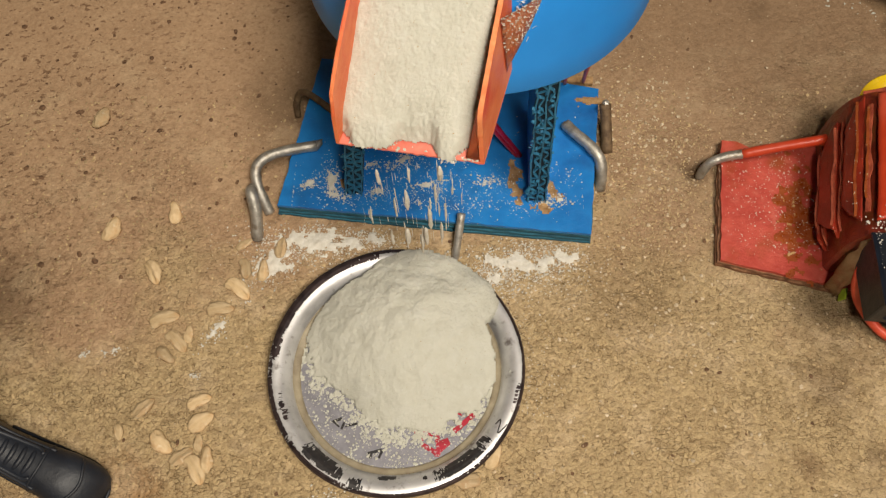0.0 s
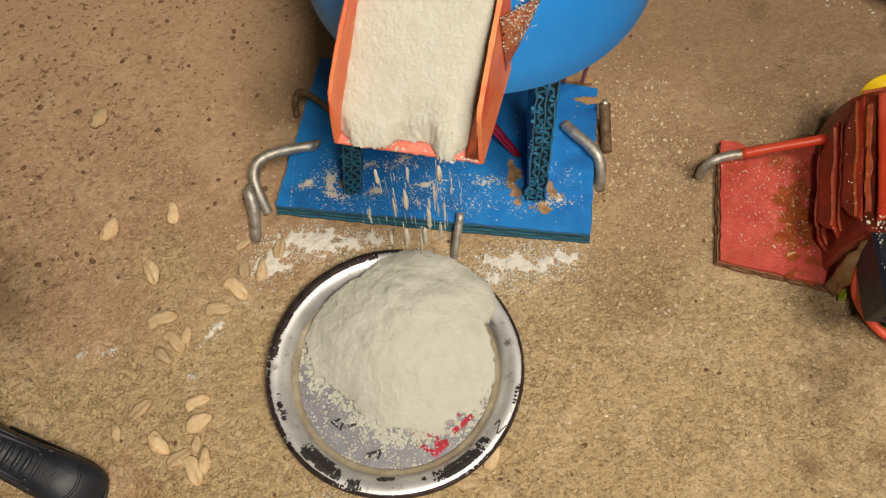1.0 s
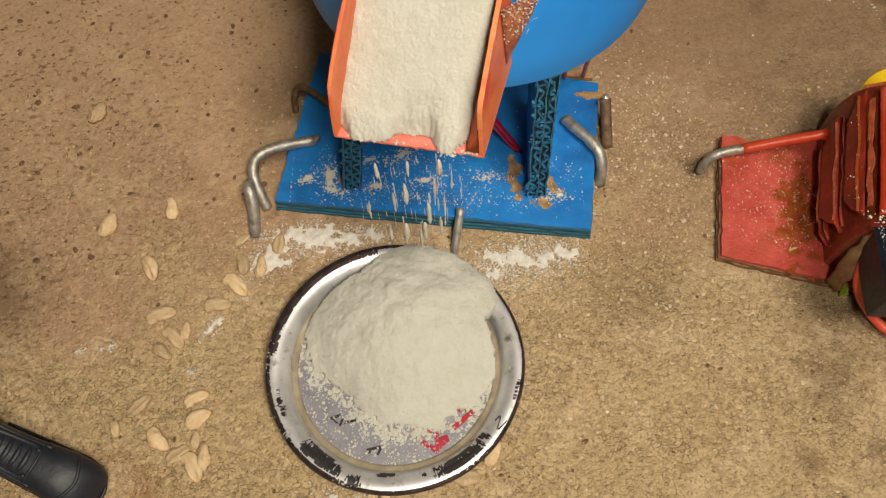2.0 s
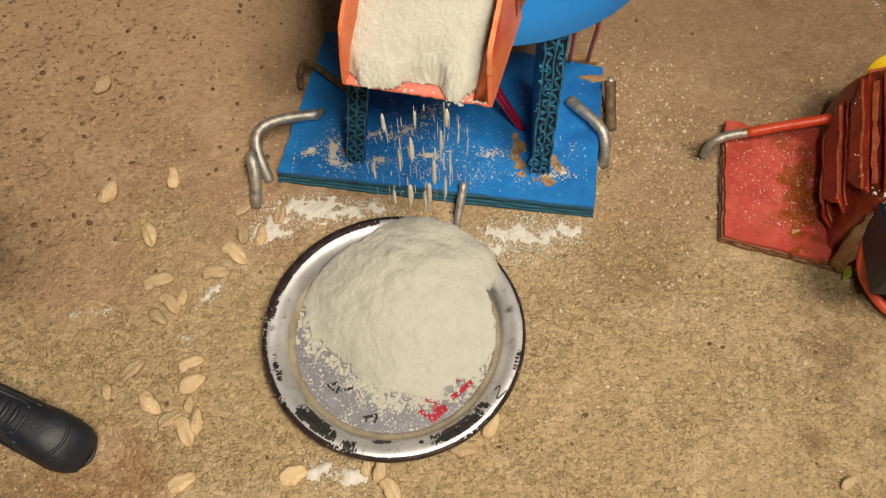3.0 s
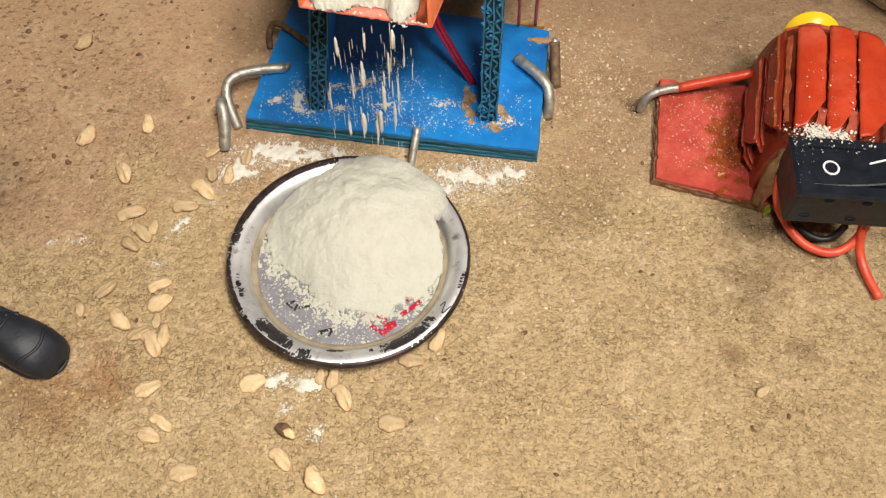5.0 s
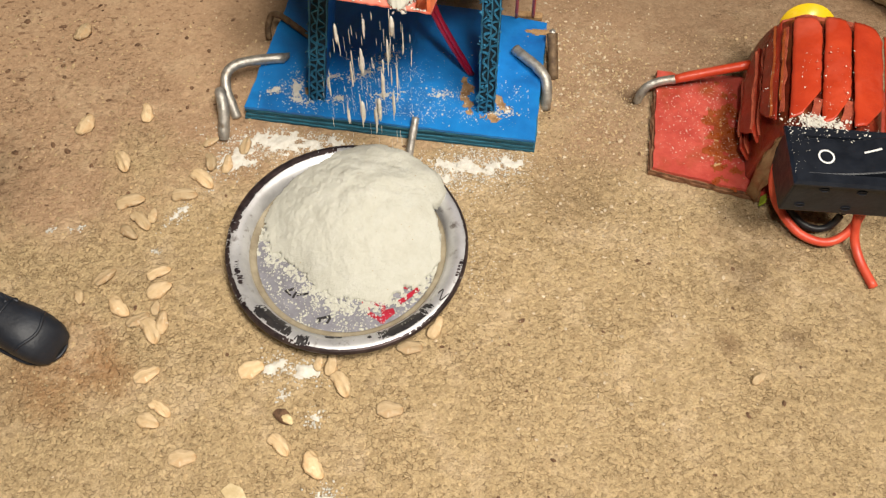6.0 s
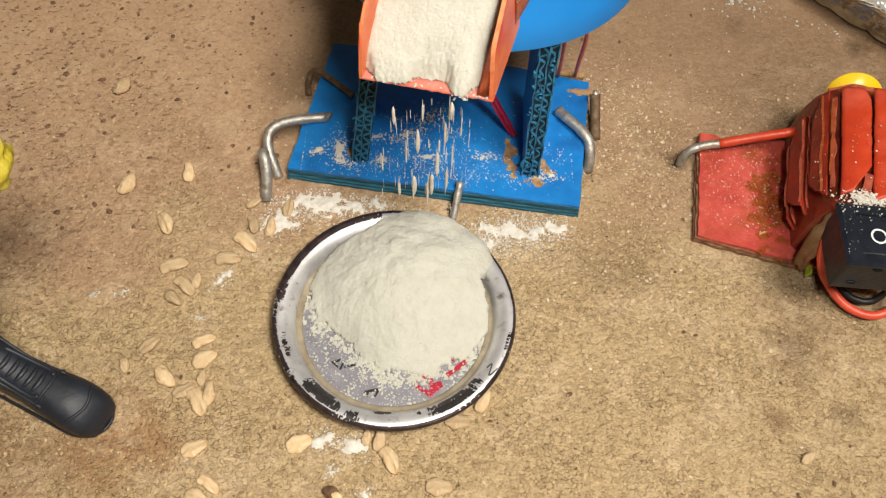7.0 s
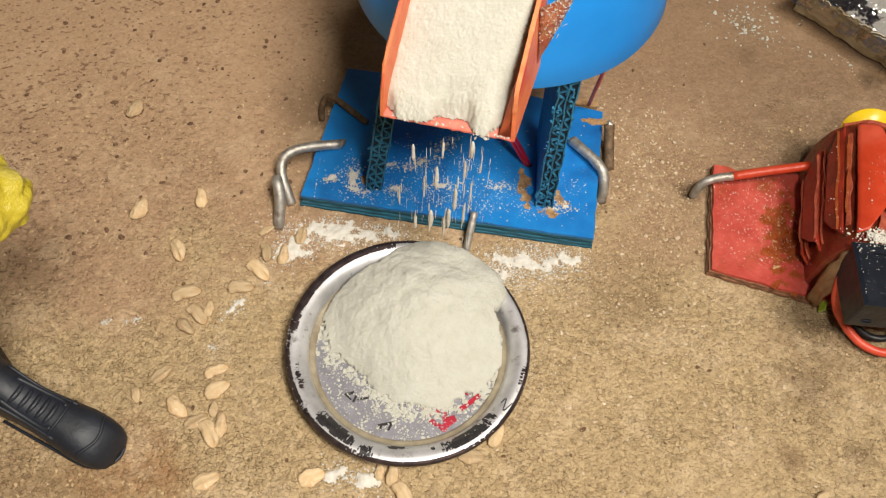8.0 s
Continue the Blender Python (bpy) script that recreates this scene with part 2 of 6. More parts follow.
FLUTE = material("blue_fluting", (0.010, 0.095, 0.19), (0.034, 0.23, 0.40), 600, 0.6, 0.5, 1500, 0.0003)
# Side fins' paint: a darker red that carries the shade on their faces
SHADED_RED = material("shaded_red_paint", (0.24, 0.020, 0.010), (0.40, 0.040, 0.017), 200, 0.35, 0.45, 1300, 0.0003,
               rough_var=0.14, second=((0.20, 0.022, 0.010), 120, 0.52, 0.72), spots=(0.50, 0.16, 0.08), spot_scale=700, spot_edge=(0.68, 0.75))
RED_PINK = material("rosy_red_paint_on_card", (0.40, 0.042, 0.030), (0.57, 0.098, 0.07), 200, 0.42, 0.5, 1100, 0.0004,
                    second=((0.30, 0.06, 0.015), 70, 0.55, 0.70), spots=(0.58, 0.16, 0.12), spot_scale=520, spot_edge=(0.56, 0.82))
BLADE = material("orange_red_paint", (0.42, 0.032, 0.010), (0.57, 0.058, 0.018), 120, 0.38, 0.35, 600, 0.0004, second=((0.62, 0.10, 0.055), 60, 0.5, 0.75), spots=(0.34, 0.03, 0.012), spot_scale=420, spot_edge=(0.68, 0.76))
PLATE_EDGE = material("torn_red_brown_edge", (0.12, 0.045, 0.024), (0.32, 0.16, 0.08), 500, 0.8, 0.7, 1500, 0.0005)
PACK_FILM = material("tan_crinkled_film", (0.26, 0.20, 0.11), (0.50, 0.41, 0.27), 35, 0.28, 0.7, 22, 0.008, rough_var=0.12, second=((0.17, 0.12, 0.06), 40, 0.5, 0.7))
PACK_FOLD = material("pale_film_fold", (0.42, 0.36, 0.25), (0.72, 0.68, 0.58), 60, 0.22, 0.6, 300, 0.0012, rough_var=0.1, second=((0.30, 0.21, 0.10), 90, 0.5, 0.65))
CURL = material("curled_tan_card", (0.32, 0.17, 0.075), (0.54, 0.34, 0.18), 260, 0.55, 0.6, 900, 0.0005, second=((0.36, 0.08, 0.035), 120, 0.52, 0.7))
TORN_RED = material("torn_red_card", (0.24, 0.03, 0.013), (0.50, 0.11, 0.05), 420, 0.7, 0.7, 1300, 0.0005)
ORANGE = material("orange_painted_card", (0.68, 0.13, 0.04), (0.82, 0.24, 0.095), 160, 0.5, 0.35, 700, 0.0003, second=((0.66, 0.06, 0.035), 70, 0.52, 0.72), spots=(0.72, 0.33, 0.16), spot_scale=500, spot_edge=(0.68, 0.76))
CHUTE_FLOOR = material("pinkish_red_card", (0.64, 0.13, 0.09), (0.78, 0.24, 0.18), 300, 0.55, 0.2, 1200, 0.0002, second=((0.70, 0.13, 0.05), 90, 0.5, 0.7))
TORN_ORANGE = material("torn_orange_edge", (0.68, 0.17, 0.06), (0.80, 0.31, 0.13), 500, 0.8, 0.6, 1500, 0.0004)
SMEARED = material("smeared_red_brown_card", (0.68, 0.19, 0.06), (0.80, 0.40, 0.20), 320, 0.4, 0.5, 700, 0.0004, second=((0.62, 0.07, 0.04), 190, 0.55, 0.68), spots=(0.80, 0.68, 0.52), spot_scale=900, spot_edge=(0.64, 0.70))
# Casing red, made darker to paint the shade between the fins
CASING = material("shaded_red_card", (0.13, 0.014, 0.008), (0.28, 0.040, 0.016), 260, 0.35, 0.6, 900, 0.0004, second=((0.22, 0.075, 0.02), 130, 0.52, 0.68))
RUST_STAIN = material("rusty_glue_stain", (0.24, 0.045, 0.012), (0.36, 0.085, 0.022), 420, 0.3, 0.5, 900, 0.0004, spots=(0.56, 0.36, 0.17), spot_scale=800, spot_edge=(0.62, 0.67))
TORN = material("torn_kraft_card", (0.24, 0.13, 0.055), (0.50, 0.31, 0.15), 600, 0.85, 0.7, 1500, 0.0005)
KRAFT_EDGE = material("raw_card_edge", (0.16, 0.10, 0.05), (0.36, 0.25, 0.13), 800, 0.9, 0.7, 1800, 0.0005, stretch=(1, 1, 3))
STEEL = material("dull_steel_nail", (0.30, 0.28, 0.25), (0.58, 0.55, 0.50), 500, 0.46, 0.5, 1500, 0.0003, metal=0.7, rough_var=0.12,
                 second=((0.20, 0.13, 0.07), 250, 0.58, 0.74))
RUSTY = material("rusty_wire", (0.10, 0.06, 0.035), (0.24, 0.16, 0.09), 700, 0.7, 0.5, 1600, 0.0003, metal=0.4)
TIN = material("worn_tin", (0.46, 0.455, 0.46), (0.72, 0.715, 0.725), 110, 0.48, 0.2, 300, 0.0003, metal=0.65, rough_var=0.1,
               second=((0.24, 0.21, 0.20), 420, 0.58, 0.74))
TIN_EDGE = material("tin_edge_bare", (0.025, 0.018, 0.022), (0.085, 0.06, 0.06), 300, 0.42, 0.2, 900, 0.0002, metal=0.6)
PANEL = material("grey_printed_tin", (0.19, 0.185, 0.21), (0.27, 0.265, 0.30), 400, 0.5, 0.15, 1200, 0.0002, metal=0.2)
SEAL = material("cream_sealing_ring", (0.21, 0.17, 0.115), (0.36, 0.31, 0.22), 300, 0.5, 0.2, 900, 0.0002)
INK_RED = material("red_print", (0.30, 0.005, 0.02), (0.43, 0.010, 0.035), 500, 0.45, 0.0, spots=(0.42, 0.36, 0.40), spot_scale=900, spot_edge=(0.58, 0.64))
INK_BLACK = material("black_print", (0.01, 0.01, 0.012), (0.035, 0.03, 0.03), 900, 0.45, 0.2)
GRAIN = material("wheat_husk", (0.50, 0.35, 0.185), (0.70, 0.535, 0.335), 300, 0.68, 0.9, 600, 0.0007, vary=0.24, stretch=(0.5, 1.4, 1.4), second=((0.50, 0.25, 0.085), 150, 0.50, 0.70), spots=(0.74, 0.62, 0.44), spot_scale=500, spot_edge=(0.6, 0.7))
CHAFF = material("pale_chaff", (0.58, 0.43, 0.22), (0.76, 0.62, 0.38), 500, 0.6, 0.3, 1200, 0.0002, vary=0.15)
DIRT = material("dark_crumb", (0.085, 0.045, 0.024), (0.20, 0.11, 0.058), 900, 0.9, 0.5, 2000, 0.0003)
PALE_GRIT = material("pale_grit", (0.44, 0.33, 0.20), (0.64, 0.53, 0.39), 500, 0.8, 0.4, 2500, 0.0002)
SAND = material("sand_grain", (0.36, 0.25, 0.13), (0.50, 0.37, 0.21), 900, 0.85, 0.4, 3000, 0.0002)


def island_tint(m, amount):
    """Vary the joined crumbs of one mesh in brightness, each by itself."""
    nt = m.node_tree
    b = nt.nodes["Principled BSDF"]
    src = b.inputs["Base Color"].links[0].from_socket
    geo = nt.nodes.new("ShaderNodeNewGeometry")
    hsv = nt.nodes.new("ShaderNodeHueSaturation")
    mr = nt.nodes.new("ShaderNodeMapRange")
    mr.inputs["To Min"].default_value, mr.inputs["To Max"].default_value = 1 - amount, 1 + amount
    nt.links.new(geo.outputs["Random Per Island"], mr.inputs["Value"])
    nt.links.new(mr.outputs["Result"], hsv.inputs["Value"])
    nt.links.new(src, hsv.inputs["Color"])
    nt.links.new(hsv.outputs["Color"], b.inputs["Base Color"])


island_tint(SAND, 0.30)
island_tint(PALE_GRIT, 0.2)
BOOT = material("black_moulded_rubber", (0.008, 0.010, 0.016), (0.017, 0.021, 0.031), 160, 0.52, 0.35, 700, 0.0003, rough_var=0.14, spots=(0.07, 0.07, 0.07), spot_scale=1300, spot_edge=(0.70, 0.76))
YELLOW_CLOTH = material("yellow_crinkled_film", (0.44, 0.345, 0.02), (0.60, 0.49, 0.055), 150, 0.36, 0.8, 320, 0.0010, rough_var=0.15, second=((0.64, 0.55, 0.18), 130, 0.52, 0.68))
YELLOW = material("yellow_plastic", (0.78, 0.50, 0.01), (0.86, 0.58, 0.02), 200, 0.3, 0.05, 700, 0.0002)
BLACK_PLASTIC = material("dusty_black_plastic", (0.006, 0.008, 0.013), (0.013, 0.016, 0.024), 300, 0.40, 0.25, 900, 0.0003,
                         spots=(0.16, 0.15, 0.14), spot_scale=1500, spot_edge=(0.72, 0.76))
WHITE_INK = material("white_marking", (0.75, 0.75, 0.73), (0.85, 0.85, 0.83), 400, 0.5, 0.0)
WIRE_RED = material("red_wire_sleeve", (0.56, 0.05, 0.025), (0.70, 0.10, 0.05), 400, 0.4, 0.1, 900, 0.0002)
WIRE_CRIMSON = material("crimson_wire_sleeve", (0.36, 0.006, 0.03), (0.46, 0.012, 0.05), 400, 0.35, 0.1, 900, 0.0002)
WIRE_BLACK = material("black_wire_sleeve", (0.008, 0.008, 0.009), (0.02, 0.02, 0.022), 400, 0.4, 0.1, 900, 0.0002)
LEAF = material("green_film", (0.20, 0.30, 0.02), (0.36, 0.46, 0.04), 300, 0.4, 0.1, 900, 0.0002)
BLACK_PLASTIC.node_tree.nodes["Principled BSDF"].inputs["Specular IOR Level"].default_value = 0.32
PACK = material("black_and_white_print", (0.01, 0.012, 0.03), (0.014, 0.018, 0.04), 60, 0.4, 0.1, 300, 0.0003,
                spots=(0.74, 0.74, 0.80), spot_scale=75, spot_edge=(0.50, 0.52))
GLUE = material("dried_glue", (0.40, 0.46, 0.52), (0.62, 0.66, 0.70), 300, 0.25, 0.7, 700, 0.0006)


def film_material():
    """Thin clear film: see-through with crinkled glints."""
    m = bpy.data.materials.new("clear_plastic_film")
    m.use_nodes = True
    nt = m.node_tree
    out = nt.nodes["Material Output"]
    clear = nt.nodes.new("ShaderNodeBsdfTransparent")
    clear.inputs["Color"].default_value = (0.90, 0.88, 0.82, 1)
    gloss = nt.nodes.new("ShaderNodeBsdfGlossy")
    gloss.inputs["Roughness"].default_value = 0.12
    bp = nt.nodes.new("ShaderNodeBump")
    bp.inputs["Strength"].default_value, bp.inputs["Distance"].default_value = 1.0, 0.003
    nt.links.new(noise_node(nt, 60, 3, 0.5), bp.inputs["Height"])
    nt.links.new(bp.outputs["Normal"], gloss.inputs["Normal"])
    mix = nt.nodes.new("ShaderNodeMixShader")
    mix.inputs[0].default_value = 0.30
    nt.links.new(clear.outputs[0], mix.inputs[1])
    nt.links.new(gloss.outputs[0], mix.inputs[2])
    nt.links.new(mix.outputs[0], out.inputs["Surface"])
    return m


FILM = film_material()


# ---- building helpers (centimetres in, metres out) ----
def finish(bm, name, mat, origin=(0, 0, 0), smooth=False):
    mesh = bpy.data.meshes.new(name)
    bmesh.ops.recalc_face_normals(bm, faces=bm.faces[:])
    o = Vector(origin)
    for v in bm.verts:
        v.co = (v.co - o) * CM
    for f in bm.faces:
        f.smooth = smooth
    bm.to_mesh(mesh)
    bm.free()
    for one in mat if isinstance(mat, (list, tuple)) else [mat]:
        mesh.materials.append(one)
    return mesh


ORIGIN = {}


def thing(name, base, label, category, group="", kind=""):
    """An Empty at the base of a thing; its parts are given in place."""
    ob = new(name)
    ob.empty_display_size = 0.005
    ob.location = Vector(base) * CM
    ORIGIN[ob] = base
    return tagged(ob, label, category, group, kind)


def part(name, bm, mat, parent, label="", smooth=False):
    origin = ORIGIN[parent]
    ob = new(name, finish(bm, name, mat, origin, smooth))
    ob.parent = parent
    ORIGIN[ob] = origin
    return tagged(ob, label)


def solo(name, bm, mat, base, label, category, smooth=False, kind="", group=""):
    ob = new(name, finish(bm, name, mat, base, smooth))
    ob.location = Vector(base) * CM
    ORIGIN[ob] = base
    return tagged(ob, label, category, group, kind)


def hull_prism(bm, outline, z0, z1):
    """A prism over a plan outline; z0 and z1 are numbers or one height a corner."""
    n = len(outline)
    lo = z0 if isinstance(z0, (list, tuple)) else [z0] * n
    hi = z1 if isinstance(z1, (list, tuple)) else [z1] * n
    a = [bm.verts.new((x, y, z)) for (x, y), z in zip(outline, lo)]
    b = [bm.verts.new((x, y, z)) for (x, y), z in zip(outline, hi)]
    bm.faces.new(a[::-1])
    bm.faces.new(b)
    for i in range(n):
        j = (i + 1) % n
        bm.faces.new((a[i], a[j], b[j], b[i]))
    return a + b


def block(bm, m, sx, sy, sz, bevel=0.0, seg=2):
    """A box of that size centred on the pose m (centimetres)."""
    got = bmesh.ops.create_cube(bm, size=1.0, matrix=m @ Matrix.Diagonal((sx, sy, sz, 1)))
    if bevel:
        edges = list({e for v in got["verts"] for e in v.link_edges})
        bmesh.ops.bevel(bm, geom=edges, offset=bevel, segments=seg, affect="EDGES", profile=0.6)


def smooth_path(points, per=6):
    """Catmull-Rom points through the given ones."""
    p = [Vector(q) for q in points]
    p = [2 * p[0] - p[1]] + p + [2 * p[-1] - p[-2]]
    out = []
    for i in range(1, len(p) - 2):
        for k in range(per):
            t = k / per
            a, b, c, d = p[i - 1], p[i], p[i + 1], p[i + 2]
            out.append(0.5 * (2 * b + (c - a) * t + (2 * a - 5 * b + 4 * c - d) * t * t + (3 * b - a - 3 * c + d) * t**3))
    return out + [p[-2]]


def tube(bm, points, radius, sides=12, per=6, wobble=0.0, taper=None):
    """A round rod along a smooth path, closed with slightly domed ends."""
    path = smooth_path(points, per)
    rings, n = [], len(path)
    up = Vector((0.13, 0.21, 1)).normalized()
    for i, p in enumerate(path):
        d = (path[min(i + 1, n - 1)] - path[max(i - 1, 0)]).normalized()
        side = d.cross(up)
        side = side.normalized() if side.length > 1e-4 else Vector((1, 0, 0))
        other = side.cross(d)
        r = radius * (1 + wobble * noise.noise(p * 9)) * (taper(i / (n - 1)) if taper else 1)
        rings.append([bm.verts.new(p + r * (math.cos(a) * side + math.sin(a) * other)) for a in [2 * math.pi * k / sides for k in range(sides)]])
    for a, b in zip(rings, rings[1:]):
        for k in range(sides):
            bm.faces.new((a[k], a[(k + 1) % sides], b[(k + 1) % sides], b[k]))
    for ring, at, nxt in ((rings[0], path[0], path[1]), (rings[-1], path[-1], path[-2])):
        tip = bm.verts.new(at + (at - nxt).normalized() * radius * 0.25)
        for k in range(sides):
            bm.faces.new((ring[k], ring[(k + 1) % sides], tip))


def ribbon(bm, points, width, thick, across):
    """A flat strip of card along a smooth path."""
    path = smooth_path(points, 6)
    rows = []
    for i, p in enumerate(path):
        d = (path[min(i + 1, len(path) - 1)] - path[max(i - 1, 0)]).normalized()
        a = Vector(across)
        a = (a - a.dot(d) * d).normalized()
        n = d.cross(a)
        w = width * (1 + 0.3 * noise.noise(p * 5))
        rows.append([bm.verts.new(p + a * w * u + n * thick * v) for u, v in ((-0.5, -0.5), (0.5, -0.5), (0.5, 0.5), (-0.5, 0.5))])
    for a, b in zip(rows, rows[1:]):
        for k in range(4):
            bm.faces.new((a[k], a[(k + 1) % 4], b[(k + 1) % 4], b[k]))
    bm.faces.new(rows[0])
    bm.faces.new(rows[-1])


def ragged_patch(bm, at, rx, ry, turn, z, cut, seed, step=0.04):
    """A thin crust with a ragged outline and holes."""
    ca, sa = math.cos(radians(turn)), math.sin(radians(turn))
    grid = {}
    for i in range(int(-1.6 * rx / step), int(1.6 * rx / step) + 1):
        for j in range(int(-1.6 * ry / step), int(1.6 * ry / step) + 1):
            u, v = i * step, j * step
            x, y = at[0] + u * ca - v * sa, at[1] + u * sa + v * ca
            if 1 - math.hypot(u / rx, v / ry) + 0.9 * fbm(x * 3.2, y * 3.2, seed, 5) + cut > 0.1:
                grid[i, j] = bm.verts.new((x, y, z))
    for (i, j) in list(grid):
        q = [grid.get(k) for k in ((i, j), (i + 1, j), (i + 1, j + 1), (i, j + 1))]
        if all(q):
            bm.faces.new(q)
    for v in [v for v in bm.verts if not v.link_faces]:
        bm.verts.remove(v)


def lathe(bm, center, profile, sides=96, dent=0.0):
    """A turned form about the vertical through center; profile of (radius, height)."""
    rings = []
    for r, z in profile:
        ring = []
        for k in range(sides):
            a = 2 * math.pi * k / sides
            w = dent * noise.noise(Vector((math.cos(a) * 1.7, math.sin(a) * 1.7, 4)))
            ring.append(bm.verts.new((center[0] + (r + w) * math.cos(a), center[1] + (r + w) * math.sin(a), center[2] + z + w * 0.5)))
        rings.append(ring)
    for a, b in zip(rings, rings[1:]):
        for k in range(sides):
            bm.faces.new((a[k], a[(k + 1) % sides], b[(k + 1) % sides], b[k]))
    return rings


def lump(bm, at, size, rnd, squash=0.7, turn=None):
    """A small irregular crumb of about twenty faces."""
    m = Matrix.Translation(at) @ Euler((rnd.uniform(-0.5, 0.5), rnd.uniform(-0.5, 0.5), rnd.uniform(0, 6.3) if turn is None else turn)).to_matrix().to_4x4()
    sx, sy, sz = size * rnd.uniform(0.75, 1.25), size * rnd.uniform(0.6, 1.0), size * squash
    ring = [(math.cos(a) * rnd.uniform(0.8, 1.1), math.sin(a) * rnd.uniform(0.8, 1.1)) for a in [k * math.pi / 3 for k in range(6)]]
    vs = [bm.verts.new(m @ Vector((x * sx, y * sy, rnd.uniform(-0.2, 0.2) * sz))) for x, y in ring]
    top = bm.verts.new(m @ Vector((0.1 * sx, 0, sz)))
    bot = bm.verts.new(m @ Vector((0, 0.1 * sy, -sz)))
    for k in range(6):
        bm.faces.new((vs[k], vs[(k + 1) % 6], top))
        bm.faces.new((vs[(k + 1) % 6], vs[k], bot))


def fbm(x, y, seed=0.0, octaves=4):
    return noise.fractal(Vector((x, y, seed)), 1.0, 2.0, octaves)


# ---- setting ----
HOLES = [(5.58, 10.55, 0.20, 0.22), (-4.72, 9.42, 0.16, 0.12), (-5.0, 8.80, 0.16, 0.12), (3.30, 10.05, 0.16, 0.10), (-4.32, 12.35, 0.22, 0.12), (-6.35, 7.02, 0.10, 0.06)]


def earth_height(x, y):
    sink = sum(d * math.exp(-((math.hypot(x - hx, y - hy) / r) ** 4)) for hx, hy, r, d in HOLES)
    near = max(0.0, 1 - (abs(x) + abs(y - 7)) / 60)
    return near * (0.035 * fbm(x * 0.55, y * 0.55, 1.0, 3) + 0.030 * noise.noise(Vector((x * 6, y * 6, 2))) + 0.018 * noise.noise(Vector((x * 13, y * 13, 5)))) - 0.03 - sink


def ground():
    far_lo, far_hi = [-150, -90, -50, -30, -20], [24, 32, 50, 90, 150]
    xs = far_lo + [-14 + 0.085 * i for i in range(int(29 / 0.085))] + far_hi[:]
    ys = [-150, -90, -50, -30, -14, -8, -5] + [-3.0 + 0.085 * i for i in range(int(22.5 / 0.085))] + [22, 26, 34, 50, 90, 150]
    nx, ny = len(xs), len(ys)
    verts = [(x * CM, y * CM, earth_height(x, y) * CM) for y in ys for x in xs]
    faces = [(j * nx + i, j * nx + i + 1, (j + 1) * nx + i + 1, (j + 1) * nx + i) for j in range(ny - 1) for i in range(nx - 1)]
    mesh = bpy.data.meshes.new("ground")
    mesh.from_pydata(verts, [], faces)
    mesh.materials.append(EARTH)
    mesh.polygons.foreach_set("use_smooth", [True] * len(faces))
    return tagged(new("ground", mesh), "packed brown sandy earth floor with fine cracks", "ground", kind="structure")


ground()


def room():
    """Plain walls and ceiling, out of view, that close the place."""
    for name, at, size in (("wall_north", (0, 153, 120), (312, 6, 250)), ("wall_south", (0, -153, 120), (312, 6, 250)),
                           ("wall_east", (153, 0, 120), (6, 300, 250)), ("wall_west", (-153, 0, 120), (6, 300, 250)), ("ceiling", (0, 0, 248), (312, 312, 6))):
        bm = bmesh.new()
        block(bm, Matrix.Translation((0, 0, 0)), *size)
        ob = new(name, finish(bm, name, PLASTER))
        ob.location = Vector(at) * CM
        tagged(ob, "plain lime-plastered " + ("ceiling" if name == "ceiling" else "wall"), "ceiling" if name == "ceiling" else "wall", kind="structure")


room()


# ---- the lid used as a bowl ----
LID = (-1.50, 5.43)


RIM = [(2.745, 0.55), (2.74, 0.60), (2.715, 0.645), (2.67, 0.672), (2.60, 0.682), (2.52, 0.672), (2.44, 0.64), (2.37, 0.585), (2.31, 0.51), (2.27, 0.43), (2.245, 0.36)]


def rim_at(r):
    """The height of the rim's upper surface at a radius."""
    for (r0, z0), (r1, z1) in zip(RIM, RIM[1:]):
        if r1 <= r <= r0:
            return z0 + (z1 - z0) * (r0 - r) / (r0 - r1)
    return 0.6


